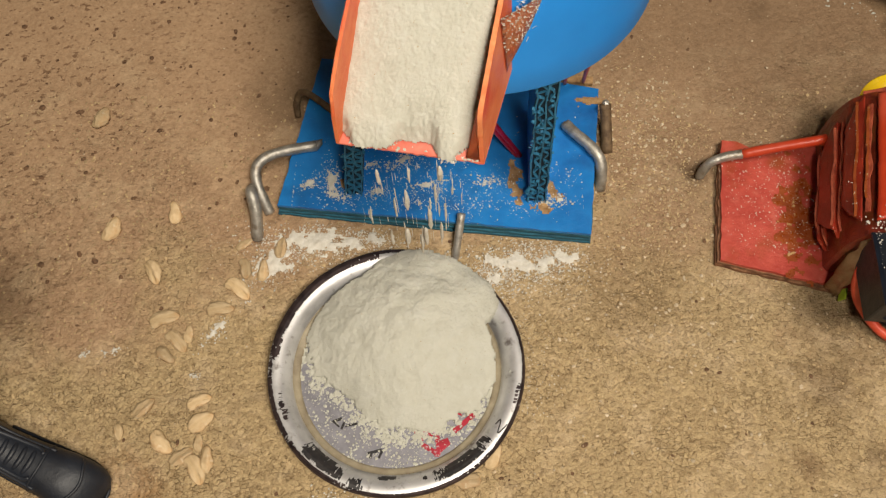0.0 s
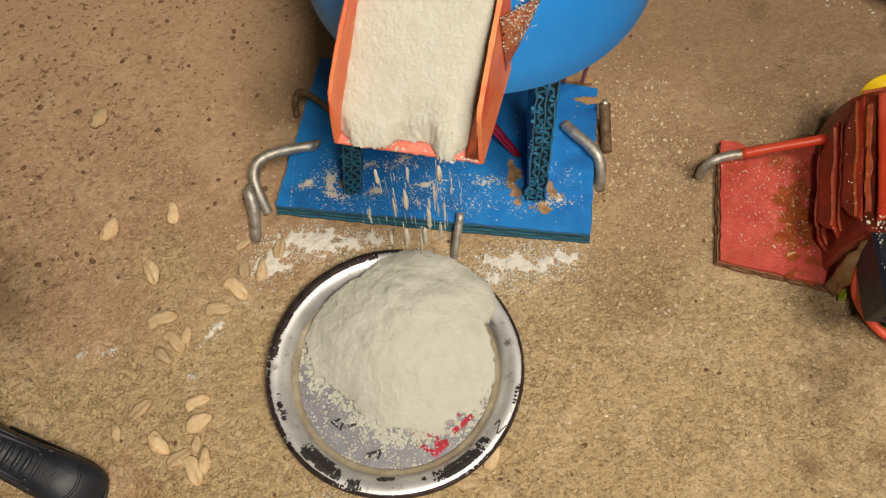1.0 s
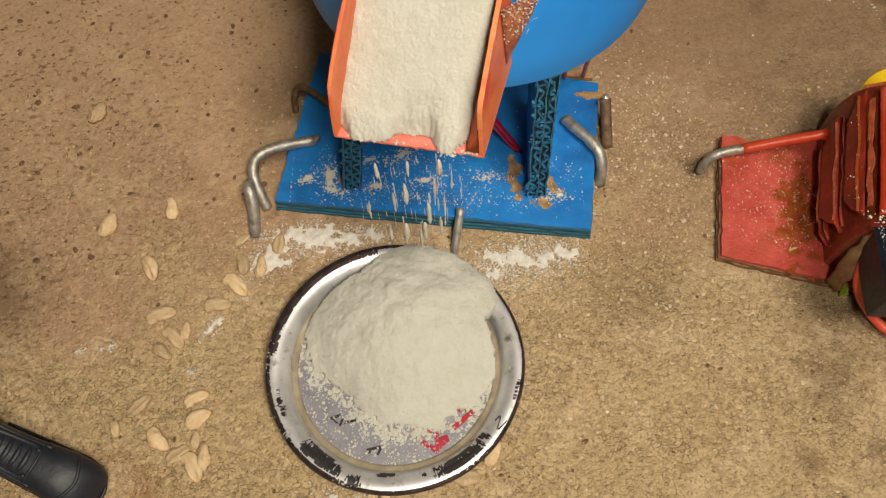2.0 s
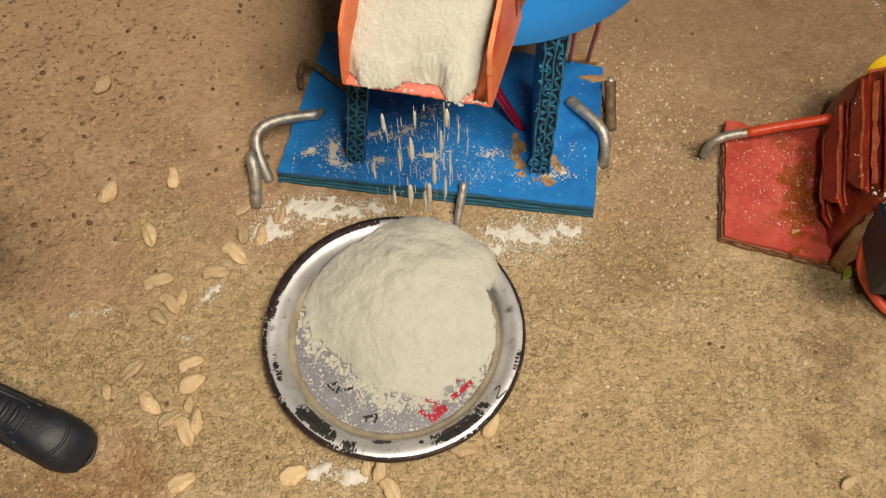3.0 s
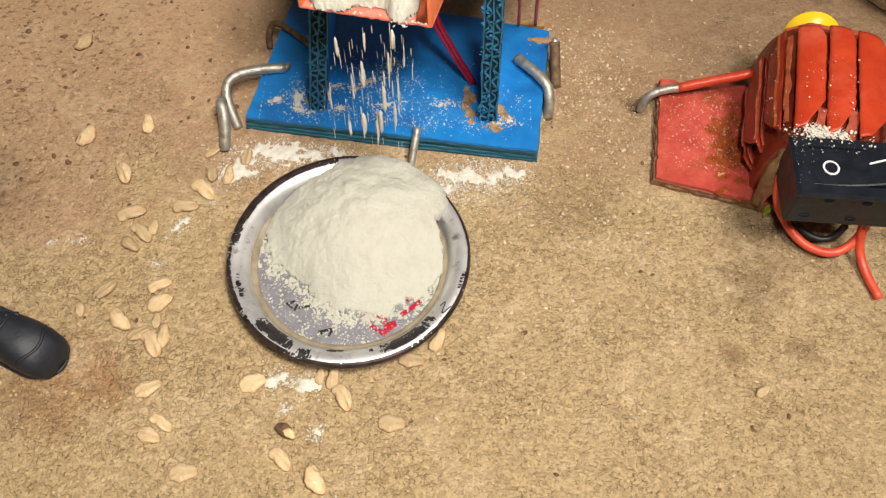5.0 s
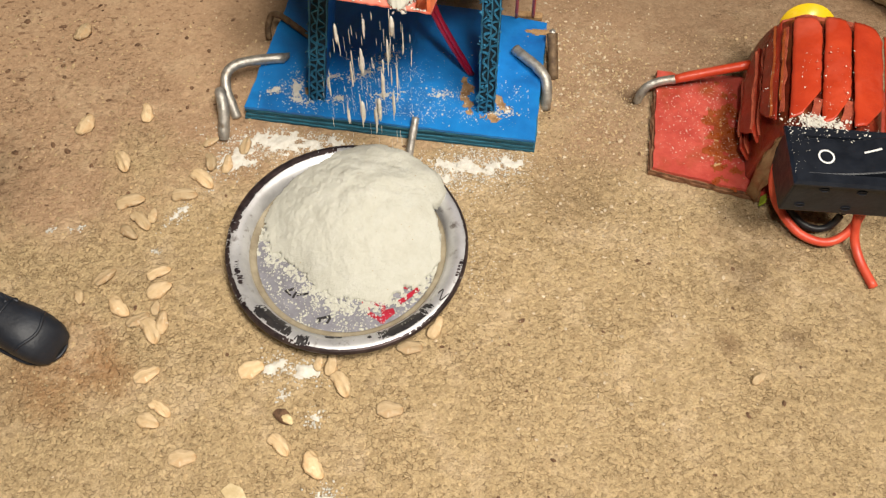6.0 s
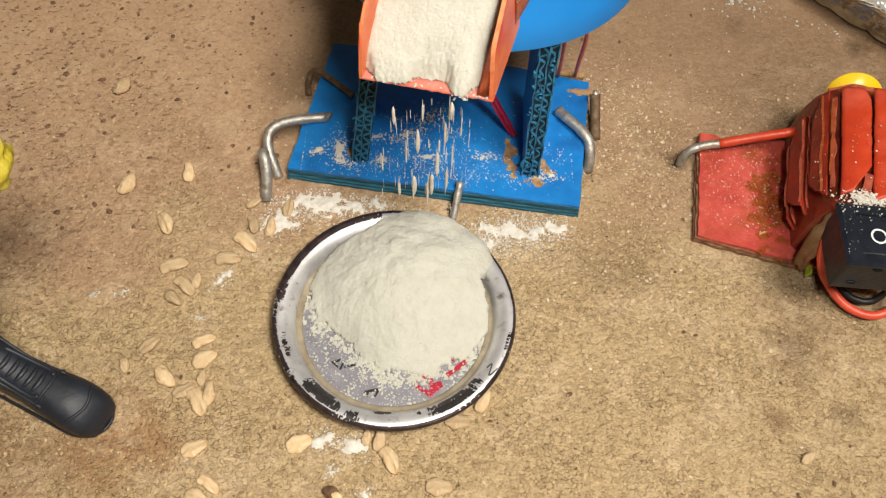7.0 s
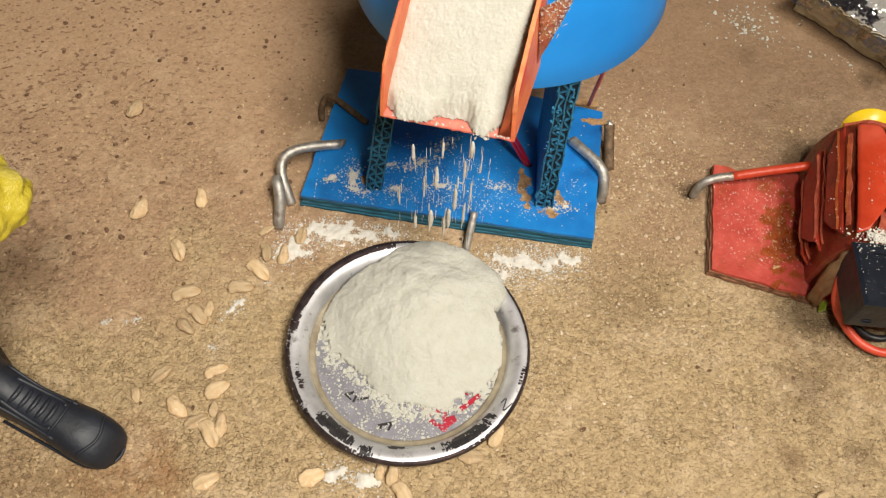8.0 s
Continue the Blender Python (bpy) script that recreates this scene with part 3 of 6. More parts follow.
def tin_lid():
    ob = thing("tin_lid", (LID[0], LID[1], 0), "worn round tin lid holding flour on the earth floor", "lid")
    c = (LID[0], LID[1], 0.0)
    bm = bmesh.new()
    lathe(bm, c, [(2.30, 0.0), (2.40, 0.10), (2.55, 0.30), (2.67, 0.45), *RIM[:3]], dent=0.02)
    part("outer_wall", bm, TIN_EDGE, ob, "dark worn outer edge", True)
    bm = bmesh.new()
    lathe(bm, c, RIM[2:], dent=0.02)
    rim = part("rolled_rim", bm, TIN, ob, "silvery rim with chipped black paint", True)
    bm = bmesh.new()
    lathe(bm, c, [(2.25, 0.37), (2.22, 0.335), (2.18, 0.325), (2.13, 0.31), (2.10, 0.29), (2.09, 0.25)], dent=0.012)
    part("sealing_ring", bm, SEAL, ob, "cream sealing ring", True)
    bm = bmesh.new()
    rings = lathe(bm, c, [(2.12, 0.25), (1.6, 0.26), (0.9, 0.265), (0.05, 0.265)])
    bm.faces.new(rings[-1])
    part("panel", bm, PANEL, ob, "grey printed tin bottom", True)
    # chipped and scorched paint on the rim: degrees, radii, how full
    for k, (a0, a1, r0, r1, full, mat) in enumerate(((-137, -113, 2.32, 2.62, 0.30, INK_BLACK), (-111, -101, 2.44, 2.72, -0.05, INK_BLACK), (-97, -86, 2.29, 2.40, 0.12, INK_BLACK), (-70, -38, 2.34, 2.60, 0.26, INK_BLACK),
                                                    (-76, -72, 2.38, 2.48, 0.0, INK_BLACK), (-22, -8, 2.56, 2.72, -0.24, TIN_EDGE), (100, 178, 2.51, 2.74, 0.42, TIN_EDGE), (176, 226, 2.62, 2.74, 0.2, TIN_EDGE),
                                                    (60, 112, 2.62, 2.74, 0.35, TIN_EDGE), (218, 250, 2.64, 2.74, 0.3, TIN_EDGE), (-168, -150, 2.40, 2.60, -0.2, TIN_EDGE), (5, 60, 2.66, 2.74, 0.4, TIN_EDGE), (250, 310, 2.67, 2.74, 0.4, TIN_EDGE), (-52, 8, 2.67, 2.74, 0.4, TIN_EDGE))):
        bm = bmesh.new()
        grid = {}
        na, nr = int((a1 - a0) * 9), 34
        for i in range(na + 1):
            for j in range(nr + 1):
                a, r = radians(a0 + (a1 - a0) * i / na), r0 + (r1 - r0) * j / nr
                x, y = c[0] + r * math.cos(a), c[1] + r * math.sin(a)
                edge = min(i / na, 1 - i / na, 0.3) / 0.3 * 0.5 + min(j / nr, 1 - j / nr, 0.3) / 0.3 * 0.35 - 0.45
                if edge + full + 0.5 * fbm(x * 5, y * 5, k * 3.0, 6) + 0.42 * noise.noise(Vector((a * 90, r * 9, k))) + 0.16 * noise.noise(Vector((x * 24, y * 24, k))) > 0.14:
                    w = 0.02 * noise.noise(Vector((math.cos(a) * 1.7, math.sin(a) * 1.7, 4)))
                    grid[i, j] = bm.verts.new((x + w * math.cos(a), y + w * math.sin(a), rim_at(r) + w * 0.5 + 0.006))
        for (i, j) in list(grid):
            q = [grid.get(n) for n in ((i, j), (i + 1, j), (i + 1, j + 1), (i, j + 1))]
            if all(q):
                bm.faces.new(q)
        for v in [v for v in bm.verts if not v.link_faces]:
            bm.verts.remove(v)
        if bm.faces:
            part("paint_chip", bm, mat, rim)
        else:
            bm.free()
    bm = bmesh.new()
    loop = []
    for k in range(9):
        a, r = radians(-31 + 3.0 * math.sin(k * 0.9)), 2.45 + 0.026 * k
        loop.append((c[0] + r * math.cos(a), c[1] + r * math.sin(a), rim_at(r) + 0.008))
    tube(bm, loop, 0.013, 5, 3)
    part("scratch", bm, INK_BLACK, rim, "dark curled scratch")
    # print: unreadable strokes as plain bars
    for name, mat, label, bars in (
        ("red_print", INK_RED, "red print", [(-0.75, 3.73, 0.46, 0.10, -30), (-0.52, 3.76, 0.42, 0.13, 42), (-0.60, 3.93, 0.34, 0.10, 100), (-0.46, 3.88, 0.20, 0.12, 20), (-0.97, 4.10, 0.24, 0.06, 10),
                              (-0.80, 4.06, 0.22, 0.06, -35), (-0.90, 3.98, 0.14, 0.05, 70), (-0.64, 4.10, 0.14, 0.05, 30), (-0.06, 4.27, 0.52, 0.11, 40), (0.12, 4.44, 0.14, 0.09, 10), (-0.18, 4.52, 0.22, 0.10, -25), (-0.12, 4.62, 0.16, 0.06, 60), (-0.26, 4.46, 0.12, 0.07, 15)]),
        ("black_print", INK_BLACK, "black print", [(-2.72, 4.34, 0.20, 0.06, 20), (-2.60, 4.22, 0.16, 0.05, 70), (-2.42, 4.24, 0.26, 0.05, 12), (-1.90, 3.68, 0.30, 0.06, 15),
                                (-1.78, 3.62, 0.16, 0.05, 65), (-1.98, 3.60, 0.12, 0.05, 80), (-2.75, 4.26, 0.2, 0.04, -40)])):
        bm = bmesh.new()
        for k, (x, y, sx, sy, a) in enumerate(bars):
            block(bm, pose(x, y, 0.268 + 0.0012 * k, 0, 0, a), sx, sy, 0.008)
        part(name, bm, mat, ob, label)


tin_lid()


def heap_height(x, y):
    """A low dome, poured over the rim at the back and crumbled towards the front."""
    dx, dy = x + 1.12, y - 6.45
    r = math.hypot(dx / (1.16 if dx < 0 else 1.06), dy * (0.92 if dy < 0 else 1.0))
    dome = 1.08 * (1 - (r / 2.2) ** 1.75)
    over = 0.20 * math.exp(-(((x - 0.42) / 0.55) ** 2 + ((y - 7.1) / 0.62) ** 2)) + 0.16 * math.exp(-(((x + 0.5) / 0.9) ** 2 + ((y - 7.9) / 0.35) ** 2))
    bare = 0.34 * math.exp(-(((x + 3.0) / 0.75) ** 2 + ((y - 4.5) / 0.6) ** 2)) + 0.10 * math.exp(-(((x - 0.7) / 0.5) ** 2 + ((y - 4.6) / 0.5) ** 2))
    slump = 0.05 * noise.noise(Vector((r * 3.2 + fbm(x, y, 9), math.atan2(dy, dx) * 1.2, 3))) * max(0.0, 1 - r / 2.4)
    return 0.27 + max(dome, -0.4) + over - bare + slump + 0.05 * fbm(x * 1.7, y * 1.7, 3, 4)


def flour_heap():
    bm = bmesh.new()
    step, grid = 0.030, {}
    for i in range(-93, 94):
        for j in range(-93, 94):
            x, y = LID[0] + i * step, LID[1] + 0.05 + j * step
            r = math.hypot(x - LID[0], y - LID[1])
            turn = math.degrees(math.atan2(y - LID[1], x - LID[0]))
            spread = min(1.0, max(0.0, (turn - 24) / 8)) * min(1.0, max(0.0, (112 - turn) / 26))
            limit = 2.14 + 0.55 * spread + 0.05 * fbm(x * 3, y * 3, 7, 5) + 0.03 * noise.noise(Vector((x * 14, y * 14, 5)))
            z = heap_height(x, y)
            floor = 0.265 if r < 2.05 else 0.33 if r < 2.25 else 0.62
            edge = 0.13 * fbm(x * 4, y * 4, 11, 6) + 0.08 * noise.noise(Vector((x * 15, y * 15, 2)))
            if r < limit and z > floor + 0.02 + edge:
                grid[i, j] = bm.verts.new((x + 0.015 * noise.noise(Vector((x * 30, y * 30, 0))), y, max(z, floor + 0.02) + 0.012 * noise.noise(Vector((x * 7, y * 7, 1))) + 0.020 * abs(noise.noise(Vector((x * 13, y * 13, 4)))) + 0.016 * noise.noise(Vector((x * 31, y * 31, 7)))))
    for (i, j), v in list(grid.items()):
        q = [grid.get(k) for k in ((i, j), (i + 1, j), (i + 1, j + 1), (i, j + 1))]
        if all(q):
            bm.faces.new(q)
    rim = [e for e in bm.edges if e.is_boundary]
    got = bmesh.ops.extrude_edge_only(bm, edges=rim)
    for v in got["geom"]:
        if isinstance(v, bmesh.types.BMVert):
            v.co.z = 0.27 if math.hypot(v.co.x - LID[0], v.co.y - LID[1]) < 2.05 else max(0.30, v.co.z - 0.25)
    for v in [v for v in bm.verts if not v.link_faces]:
        bm.verts.remove(v)
    solo("flour_heap", bm, FLOUR, (LID[0], LID[1], 0.27), "heaped cream-white flour lying in the tin lid", "flour", True, "stuff")
    rnd = random.Random(4)
    bm = bmesh.new()
    n = 0
    while n < 2900:
        a, r = rnd.uniform(0, 2 * math.pi), 2.1 * math.sqrt(rnd.random())
        x, y = LID[0] + r * math.cos(a), LID[1] + r * math.sin(a)
        gap = 0.30 - heap_height(x, y)
        bunch = 0.5 + 1.4 * fbm(x * 4.5, y * 4.5, 5, 4)
        if gap < -0.06 or y > LID[1] + 0.9 or rnd.random() > 0.04 + math.exp(-max(gap, 0) * 5) * max(0.02, bunch):
            continue
        if min(math.hypot(x + 0.62, y - 3.80), math.hypot(x + 0.05, y - 4.30)) < 0.30 and rnd.random() < 0.55:
            continue
        big = gap < 0.22 and rnd.random() < 0.22
        lump(bm, Vector((x, y, 0.27)), (rnd.uniform(0.03, 0.065) if big else rnd.choice((0.005, 0.007, 0.009, 0.013, 0.02, 0.028)) * rnd.uniform(0.7, 1.4)), rnd, 0.45)
        n += 1
    for _ in range(500):
        a = rnd.uniform(0, 2 * math.pi)
        lump(bm, Vector((LID[0] + 2.55 * math.cos(a) + rnd.gauss(0, 0.07), LID[1] + 2.55 * math.sin(a) + rnd.gauss(0, 0.07), 0.655)), rnd.uniform(0.006, 0.018), rnd, 0.5)
    solo("flour_crumbs", bm, FLOUR, (LID[0], LID[1], 0.27), "loose flour crumbs scattered over the lid", "flour", False, "stuff")


flour_heap()


# ---- the toy flour mill ----
MILL = thing("toy_flour_mill", (-0.8, 11.0, 0), "home-made toy flour mill of blue-painted card with orange chute", "toy mill")
BASE = [(-4.45, 9.42), (2.88, 8.60), (3.34, 12.66), (1.4, 13.1), (-2.6, 13.62), (-3.70, 13.72)]
DRUM_AT, DRUM_R, DRUM_Z = (0.31, 12.45), 3.45, 5.22


def ply_outline(shrink, seed):
    """The base's outline with fine ragged edges."""
    out = []
    cx, cy = -0.5, 11.2
    for (x0, y0), (x1, y1) in zip(BASE, BASE[1:] + BASE[:1]):
        n = max(2, int(math.hypot(x1 - x0, y1 - y0) / 0.12))
        for k in range(n):
            x, y = x0 + (x1 - x0) * k / n, y0 + (y1 - y0) * k / n
            d = math.hypot(x - cx, y - cy)
            w = shrink + 0.03 * noise.noise(Vector((x * 2.5, y * 2.5, seed))) + 0.014 * noise.noise(Vector((x * 9, y * 9, seed)))
            out.append((x - (x - cx) / d * w, y - (y - cy) / d * w))
    return out


def mill_base():
    heights = [0.0, 0.09, 0.19, 0.28, 0.37]
    for k in range(4):
        bm = bmesh.new()
        hull_prism(bm, ply_outline((-0.05, -0.015, 0.03, -0.01)[k], k * 3.0), heights[k], heights[k + 1] - 0.025)
        part("card_ply", bm, BLUE_EDGE, MILL, "dark teal stained card layer")
        bm = bmesh.new()
        hull_prism(bm, ply_outline(0.07, 20 + k), heights[k + 1] - 0.025, heights[k + 1])
        part("ply_joint", bm, KRAFT_EDGE if k == 1 else BLUE_EDGE, MILL)
    bm = bmesh.new()
    hull_prism(bm, ply_outline(-0.005, 12.0), 0.37, 0.45)
    board = part("base_board", bm, BLUE, MILL, "blue painted top board dusted with flour")
    # worn patches where the paint has come off
    for at, rx, ry, turn, cut in (((3.0, 12.3), 0.42, 0.15, -5, 0.0), ((2.05, 9.75), 0.18, 0.42, 15, -0.05), ((1.3, 9.42), 0.36, 0.16, -20, -0.05), ((1.15, 10.2), 0.34, 0.75, 10, -0.18), ((1.9, 9.25), 0.30, 0.2, 0, -0.1), ((-2.9, 10.0), 0.12, 0.3, 15, -0.3)):
        bm = bmesh.new()
        ragged_patch(bm, at, rx, ry, turn, 0.454, cut, at[0] * 3)
        part("worn_patch", bm, TORN, board, "bare brown card")
    bm = bmesh.new()
    block(bm, pose(2.85, 12.95, 0.42, 0, 0, -6), 0.75, 0.22, 0.14, 0.03)
    part("tape_stub", bm, TORN, MILL, "beige card stub")


mill_base()


def post(x0, x1, y, lean_x, lean_y, depth, rag):
    """An upright slab of corrugated card; its cut edge shows the flutes."""
    z0, z1 = 0.45, DRUM_Z + 0.03
    ob = part("post", bmesh_slab(x0, x1, y, lean_x, lean_y, depth, z0, z1), BLUE, MILL, "upright of blue corrugated card")
    rnd = random.Random(rag)
    w = x1 - x0
    # thin dark sheet behind the flutes, in place of the shade there
    part("core", bmesh_slab(x0 + 0.02, x1 - 0.02, y - 0.012, lean_x, lean_y, 0.05, z0, z1), FLUTE_SHADE, ob, "near-black sheet painting the shade inside the card")
    for col in range(2):
        cx = x0 + w * (0.26 + 0.48 * col)
        pts, z, sgn = [], z0 + 0.08 * col, 1
        while z < z1:
            f = (z - z0) / (z1 - z0)
            out = sgn * w * rnd.uniform(0.06, 0.22)
            for dz in (0.0, rnd.uniform(0.06, 0.12)):
                pts.append((cx + lean_x * f + out, y + lean_y * f - rnd.uniform(0.01, 0.05), z + dz))
            z += rnd.uniform(0.14, 0.24)
            sgn = -sgn
        bm = bmesh.new()
        ribbon(bm, pts, 0.07, 0.028, (0, 1, 0))
        part("flute", bm, FLUTE, ob, "wavy cut fluting")
    for s in (0.0, 0.5, 1.0):
        bm = bmesh.new()
        ribbon(bm, [(x0 + w * s + lean_x * f + rnd.uniform(-0.02, 0.02), y + lean_y * f - rnd.uniform(0.0, 0.05), z0 + (z1 - z0) * f) for f in [k / 16 for k in range(17)]], 0.10, 0.030, (0, 1, 0))
        part("liner", bm, FLUTE, ob, "frayed blue paper liner")
    bm = bmesh.new()
    for _ in range(90 if rag == 2 else 36):
        f, s = rnd.random(), rnd.choice((0.0, 0.0, 0.25, 0.5, 0.75, 1.0))
        p = Vector((x0 + w * s + lean_x * f, y + lean_y * f - 0.05, z0 + (z1 - z0) * f))
        q = p + Vector((rnd.uniform(-0.10, 0.02) if s < 0.6 else rnd.uniform(-0.02, 0.06), rnd.uniform(-0.05, 0), rnd.uniform(-0.08, 0.1)))
        ribbon(bm, [p, (p + q) / 2 + Vector((0, -0.02, 0.02)), q], rnd.uniform(0.02, 0.06), 0.012, (0.3, 1, 0.2))
    tagged(part("frayed_paper", bm, FLUTE, ob, "frayed blue paper"), kind="stuff")


def bmesh_slab(x0, x1, y, lean_x, lean_y, depth, z0, z1):
    bm = bmesh.new()
    low = [(x0, y, z0), (x1, y, z0), (x1 + 0.05, y + depth, z0), (x0 + 0.05, y + depth, z0)]
    top = [(a + lean_x, b + lean_y, z1) for a, b, _ in low]
    v = [bm.verts.new(p) for p in low + top]
    for f in ((3, 2, 1, 0), (4, 5, 6, 7), (0, 1, 5, 4), (1, 2, 6, 5), (2, 3, 7, 6), (3, 0, 4, 7)):
        bm.faces.new([v[i] for i in f])
    return bm


post(1.47, 1.86, 9.50, -0.12, -0.05, 2.2, 2)
post(-2.84, -2.46, 9.72, 0.62, -0.10, 2.2, 3)


def drum_front(x, z):
    """The y of the drum's front surface at that x and height."""
    return DRUM_AT[1] - math.sqrt((DRUM_R - 0.13 * (z - DRUM_Z)) ** 2 - (x - DRUM_AT[0]) ** 2)


def mill_drum():
    bm = bmesh.new()
    lathe(bm, (*DRUM_AT, DRUM_Z), [(0.02, 0.0), (DRUM_R - 0.10, 0.0), (DRUM_R - 0.01, 0.012), (DRUM_R, 0.04), (DRUM_R - 0.08, 0.62), (DRUM_R - 0.16, 1.2), (DRUM_R - 0.40, 3.05), (DRUM_R - 0.43, 3.1), (DRUM_R - 0.49, 3.06), (0.02, 3.0)], 128, 0.02)
    mouth = [f for f in bm.faces if -1.80 < f.calc_center_median().x < 0.62 and f.calc_center_median().y < 10.2 and f.calc_center_median().z > DRUM_Z + 0.63]
    bmesh.ops.delete(bm, geom=mouth, context="FACES")
    drum = part("drum", bm, BLUE_SHEET, MILL, "glossy blue drum wrapped in smooth sheet", True)
    mod = drum.modifiers.new("edges", "EDGE_SPLIT")
    mod.split_angle = radians(50)
    # dried glue by the chute
    rnd = random.Random(8)
    bm = bmesh.new()
    for _ in range(30):
        x = 0.84 + 0.30 * rnd.random() ** 2
        z = 6.1 + rnd.random() * 1.6
        y = drum_front(x, z) - 0.010
        a, n = rnd.gauss(1.2, 0.5), rnd.uniform(0.03, 0.11)
        tube(bm, [(x, y, z), (x + n * 0.5 * math.cos(a), y + 0.004, z + n * 0.5 * math.sin(a) + rnd.uniform(-0.02, 0.02)), (x + n * math.cos(a), y + 0.01, z + n * math.sin(a))], rnd.uniform(0.002, 0.007), 4, 2)
    for _ in range(16):
        x = 0.84 + 0.12 * rnd.random()
        z = 7.05 + rnd.gauss(0.25, 0.2)
        lump(bm, Vector((x, drum_front(x, z) - 0.004, z)), rnd.uniform(0.015, 0.045), rnd, 0.35)
    tagged(part("glue", bm, GLUE, drum, "whitish dried glue threads"), kind="stuff")


mill_drum()

CH_L, CH_R, CH_D = Vector((-2.08, 7.64, 0)), Vector((0.33, 7.22, 0)), Vector((0.255, 0.967, 0))
CH_LEN = 2.0


def chute():
    floor_z, t = 5.86, 0.04
    bm = bmesh.new()
    n = 26
    low = [CH_L.lerp(CH_R, k / n) - CH_D * (0.03 * noise.noise(Vector((k * 0.9, 2, 0)))) for k in range(n + 1)]
    outline = [(p.x, p.y) for p in low] + [(q.x, q.y) for q in (CH_R + CH_D * CH_LEN, CH_L + CH_D * (CH_LEN - 0.45))]
    hull_prism(bm, outline, floor_z - t, floor_z)
    ob = part("chute", bm, CHUTE_FLOOR, MILL, "orange painted card chute heaped with flour")

    def wall(at, name, label, lean, tops, thick, inner):
        """tops: (distance from the lip, height) along the wall's upper edge."""
        b = bmesh.new()
        side = Vector((CH_D.y, -CH_D.x, 0))
        rows = []
        for s, z in tops:
            h = z - floor_z
            foot = at + CH_D * s
            head = foot + side * lean * h
            rag = 0.02 * noise.noise(Vector((s * 6, at.x, 1)))
            rows.append([b.verts.new((*foot.xy, floor_z - t)), b.verts.new((*(foot + side * thick).xy, floor_z - t)),
                         b.verts.new((*(head + side * thick).xy, z + rag)), b.verts.new((*head.xy, z + rag * 1.5))])
        for a, c in zip(rows, rows[1:]):
            for k in range(4):
                b.faces.new((a[k], a[(k + 1) % 4], c[(k + 1) % 4], c[k]))
        b.faces.new(rows[0])
        b.faces.new(rows[-1][::-1])
        w = part(name, b, ORANGE, ob, label)
        b = bmesh.new()
        edge = []
        for s, z in tops[1:]:
            p = at + CH_D * s + side * (lean * (z - floor_z) + thick * 0.5)
            edge.append((p.x, p.y, z + 0.01))
        if inner:
            ribbon(b, edge, abs(thick) * 1.1, 0.03, side)
        else:
            tube(b, edge, abs(thick) * 0.30, 6, 3, 0.9)
        part("torn_edge", b, TORN_ORANGE if inner else ORANGE, ob, "raw torn card edge")
        if inner:
            # the peeled inner layer slopes from the flour up to the wall's top
            b = bmesh.new()
            grid = []
            for k in range(45):
                d = k / 44 * 1.95
                z = next(z0 + (z1 - z0) * (d - s0) / (s1 - s0) for (s0, z0), (s1, z1) in zip(tops, tops[1:]) if d <= s1 + 1e-6)
                low = 5.90 + min(1.0, d / 0.25) * 0.32 + 0.80 * max(0, d - 0.05)
                row = []
                for q in range(7):
                    f = q / 6
                    p = at + CH_D * d - side * ((0.15 + 0.15 * max(0, 1 - d / 0.8)) * (1 - f) * (0.75 + 0.25 * noise.noise(Vector((d * 3, 2, 0)))) + 0.01 - lean * f * (z - floor_z))
                    row.append(b.verts.new((p.x, p.y, low + (z - 0.03 - low) * f ** 1.3 + 0.03 * noise.noise(Vector((d * 5, f * 3, 4))))))
                grid.append(row)
            for u, v in zip(grid, grid[1:]):
                for q in range(6):
                    b.faces.new((u[q], u[q + 1], v[q + 1], v[q]))
            bmesh.ops.solidify(b, geom=b.faces[:], thickness=0.02)
            part("inner_layer", b, ORANGE, ob, "peeled inner layer of orange card", True)
            b = bmesh.new()
            line = []
            for k in range(15):
                d = 0.3 + 0.11 * k
                p = at + CH_D * d - side * (0.13 + 0.14 * max(0, 1 - d / 0.8)) * (0.75 + 0.25 * noise.noise(Vector((d * 3, 2, 0))))
                line.append((p.x, p.y, 5.94 + 0.32 * min(1.0, d / 0.25) + 0.80 * (d - 0.05)))
            tube(b, line, 0.03, 6, 3, 1.2)
            part("torn_line", b, TORN, ob, "torn brown edge of the inner layer")

    def flap_at(f, g):
        """A point of the flap: f runs up the joint, g from the wall over to the drum."""
        z = 6.25 + 1.52 * f
        p = CH_R + CH_D * (1.58 - 0.22 * f) - Vector((CH_D.y, -CH_D.x, 0)) * (0.075 * (z - floor_z) - 0.02)
        x = 0.79 + 0.55 * f ** 0.8
        m = Vector((p.x, p.y, z)).lerp(Vector((x, drum_front(x, z - 0.2) - 0.02, z - 0.2)), g)
        puff = 0.16 * f * math.sin(math.pi * g) + 0.04 * noise.noise(Vector((f * 5, g * 3, 1)))
        return m + Vector((0.45, -0.70, 0.55)) * puff

    b = bmesh.new()
    grid = [[b.verts.new(flap_at(i / 18, j / 10)) for j in range(11)] for i in range(19)]
    for u, v in zip(grid, grid[1:]):
        for j in range(10):
            b.faces.new((u[j], u[j + 1], v[j + 1], v[j]))
    bmesh.ops.solidify(b, geom=b.faces[:], thickness=0.02)
    part("glued_flap", b, SMEARED, ob, "red-brown card flap glued to the drum", True)
    b = bmesh.new()
    rnd = random.Random(77)
    for _ in range(420):
        f = 1 - 0.62 * rnd.random() ** 2.4
        lump(b, flap_at(f, rnd.random()) + Vector((0.01, -0.01, 0.01)), rnd.choice((0.005, 0.007, 0.010, 0.016)), rnd, 0.5)
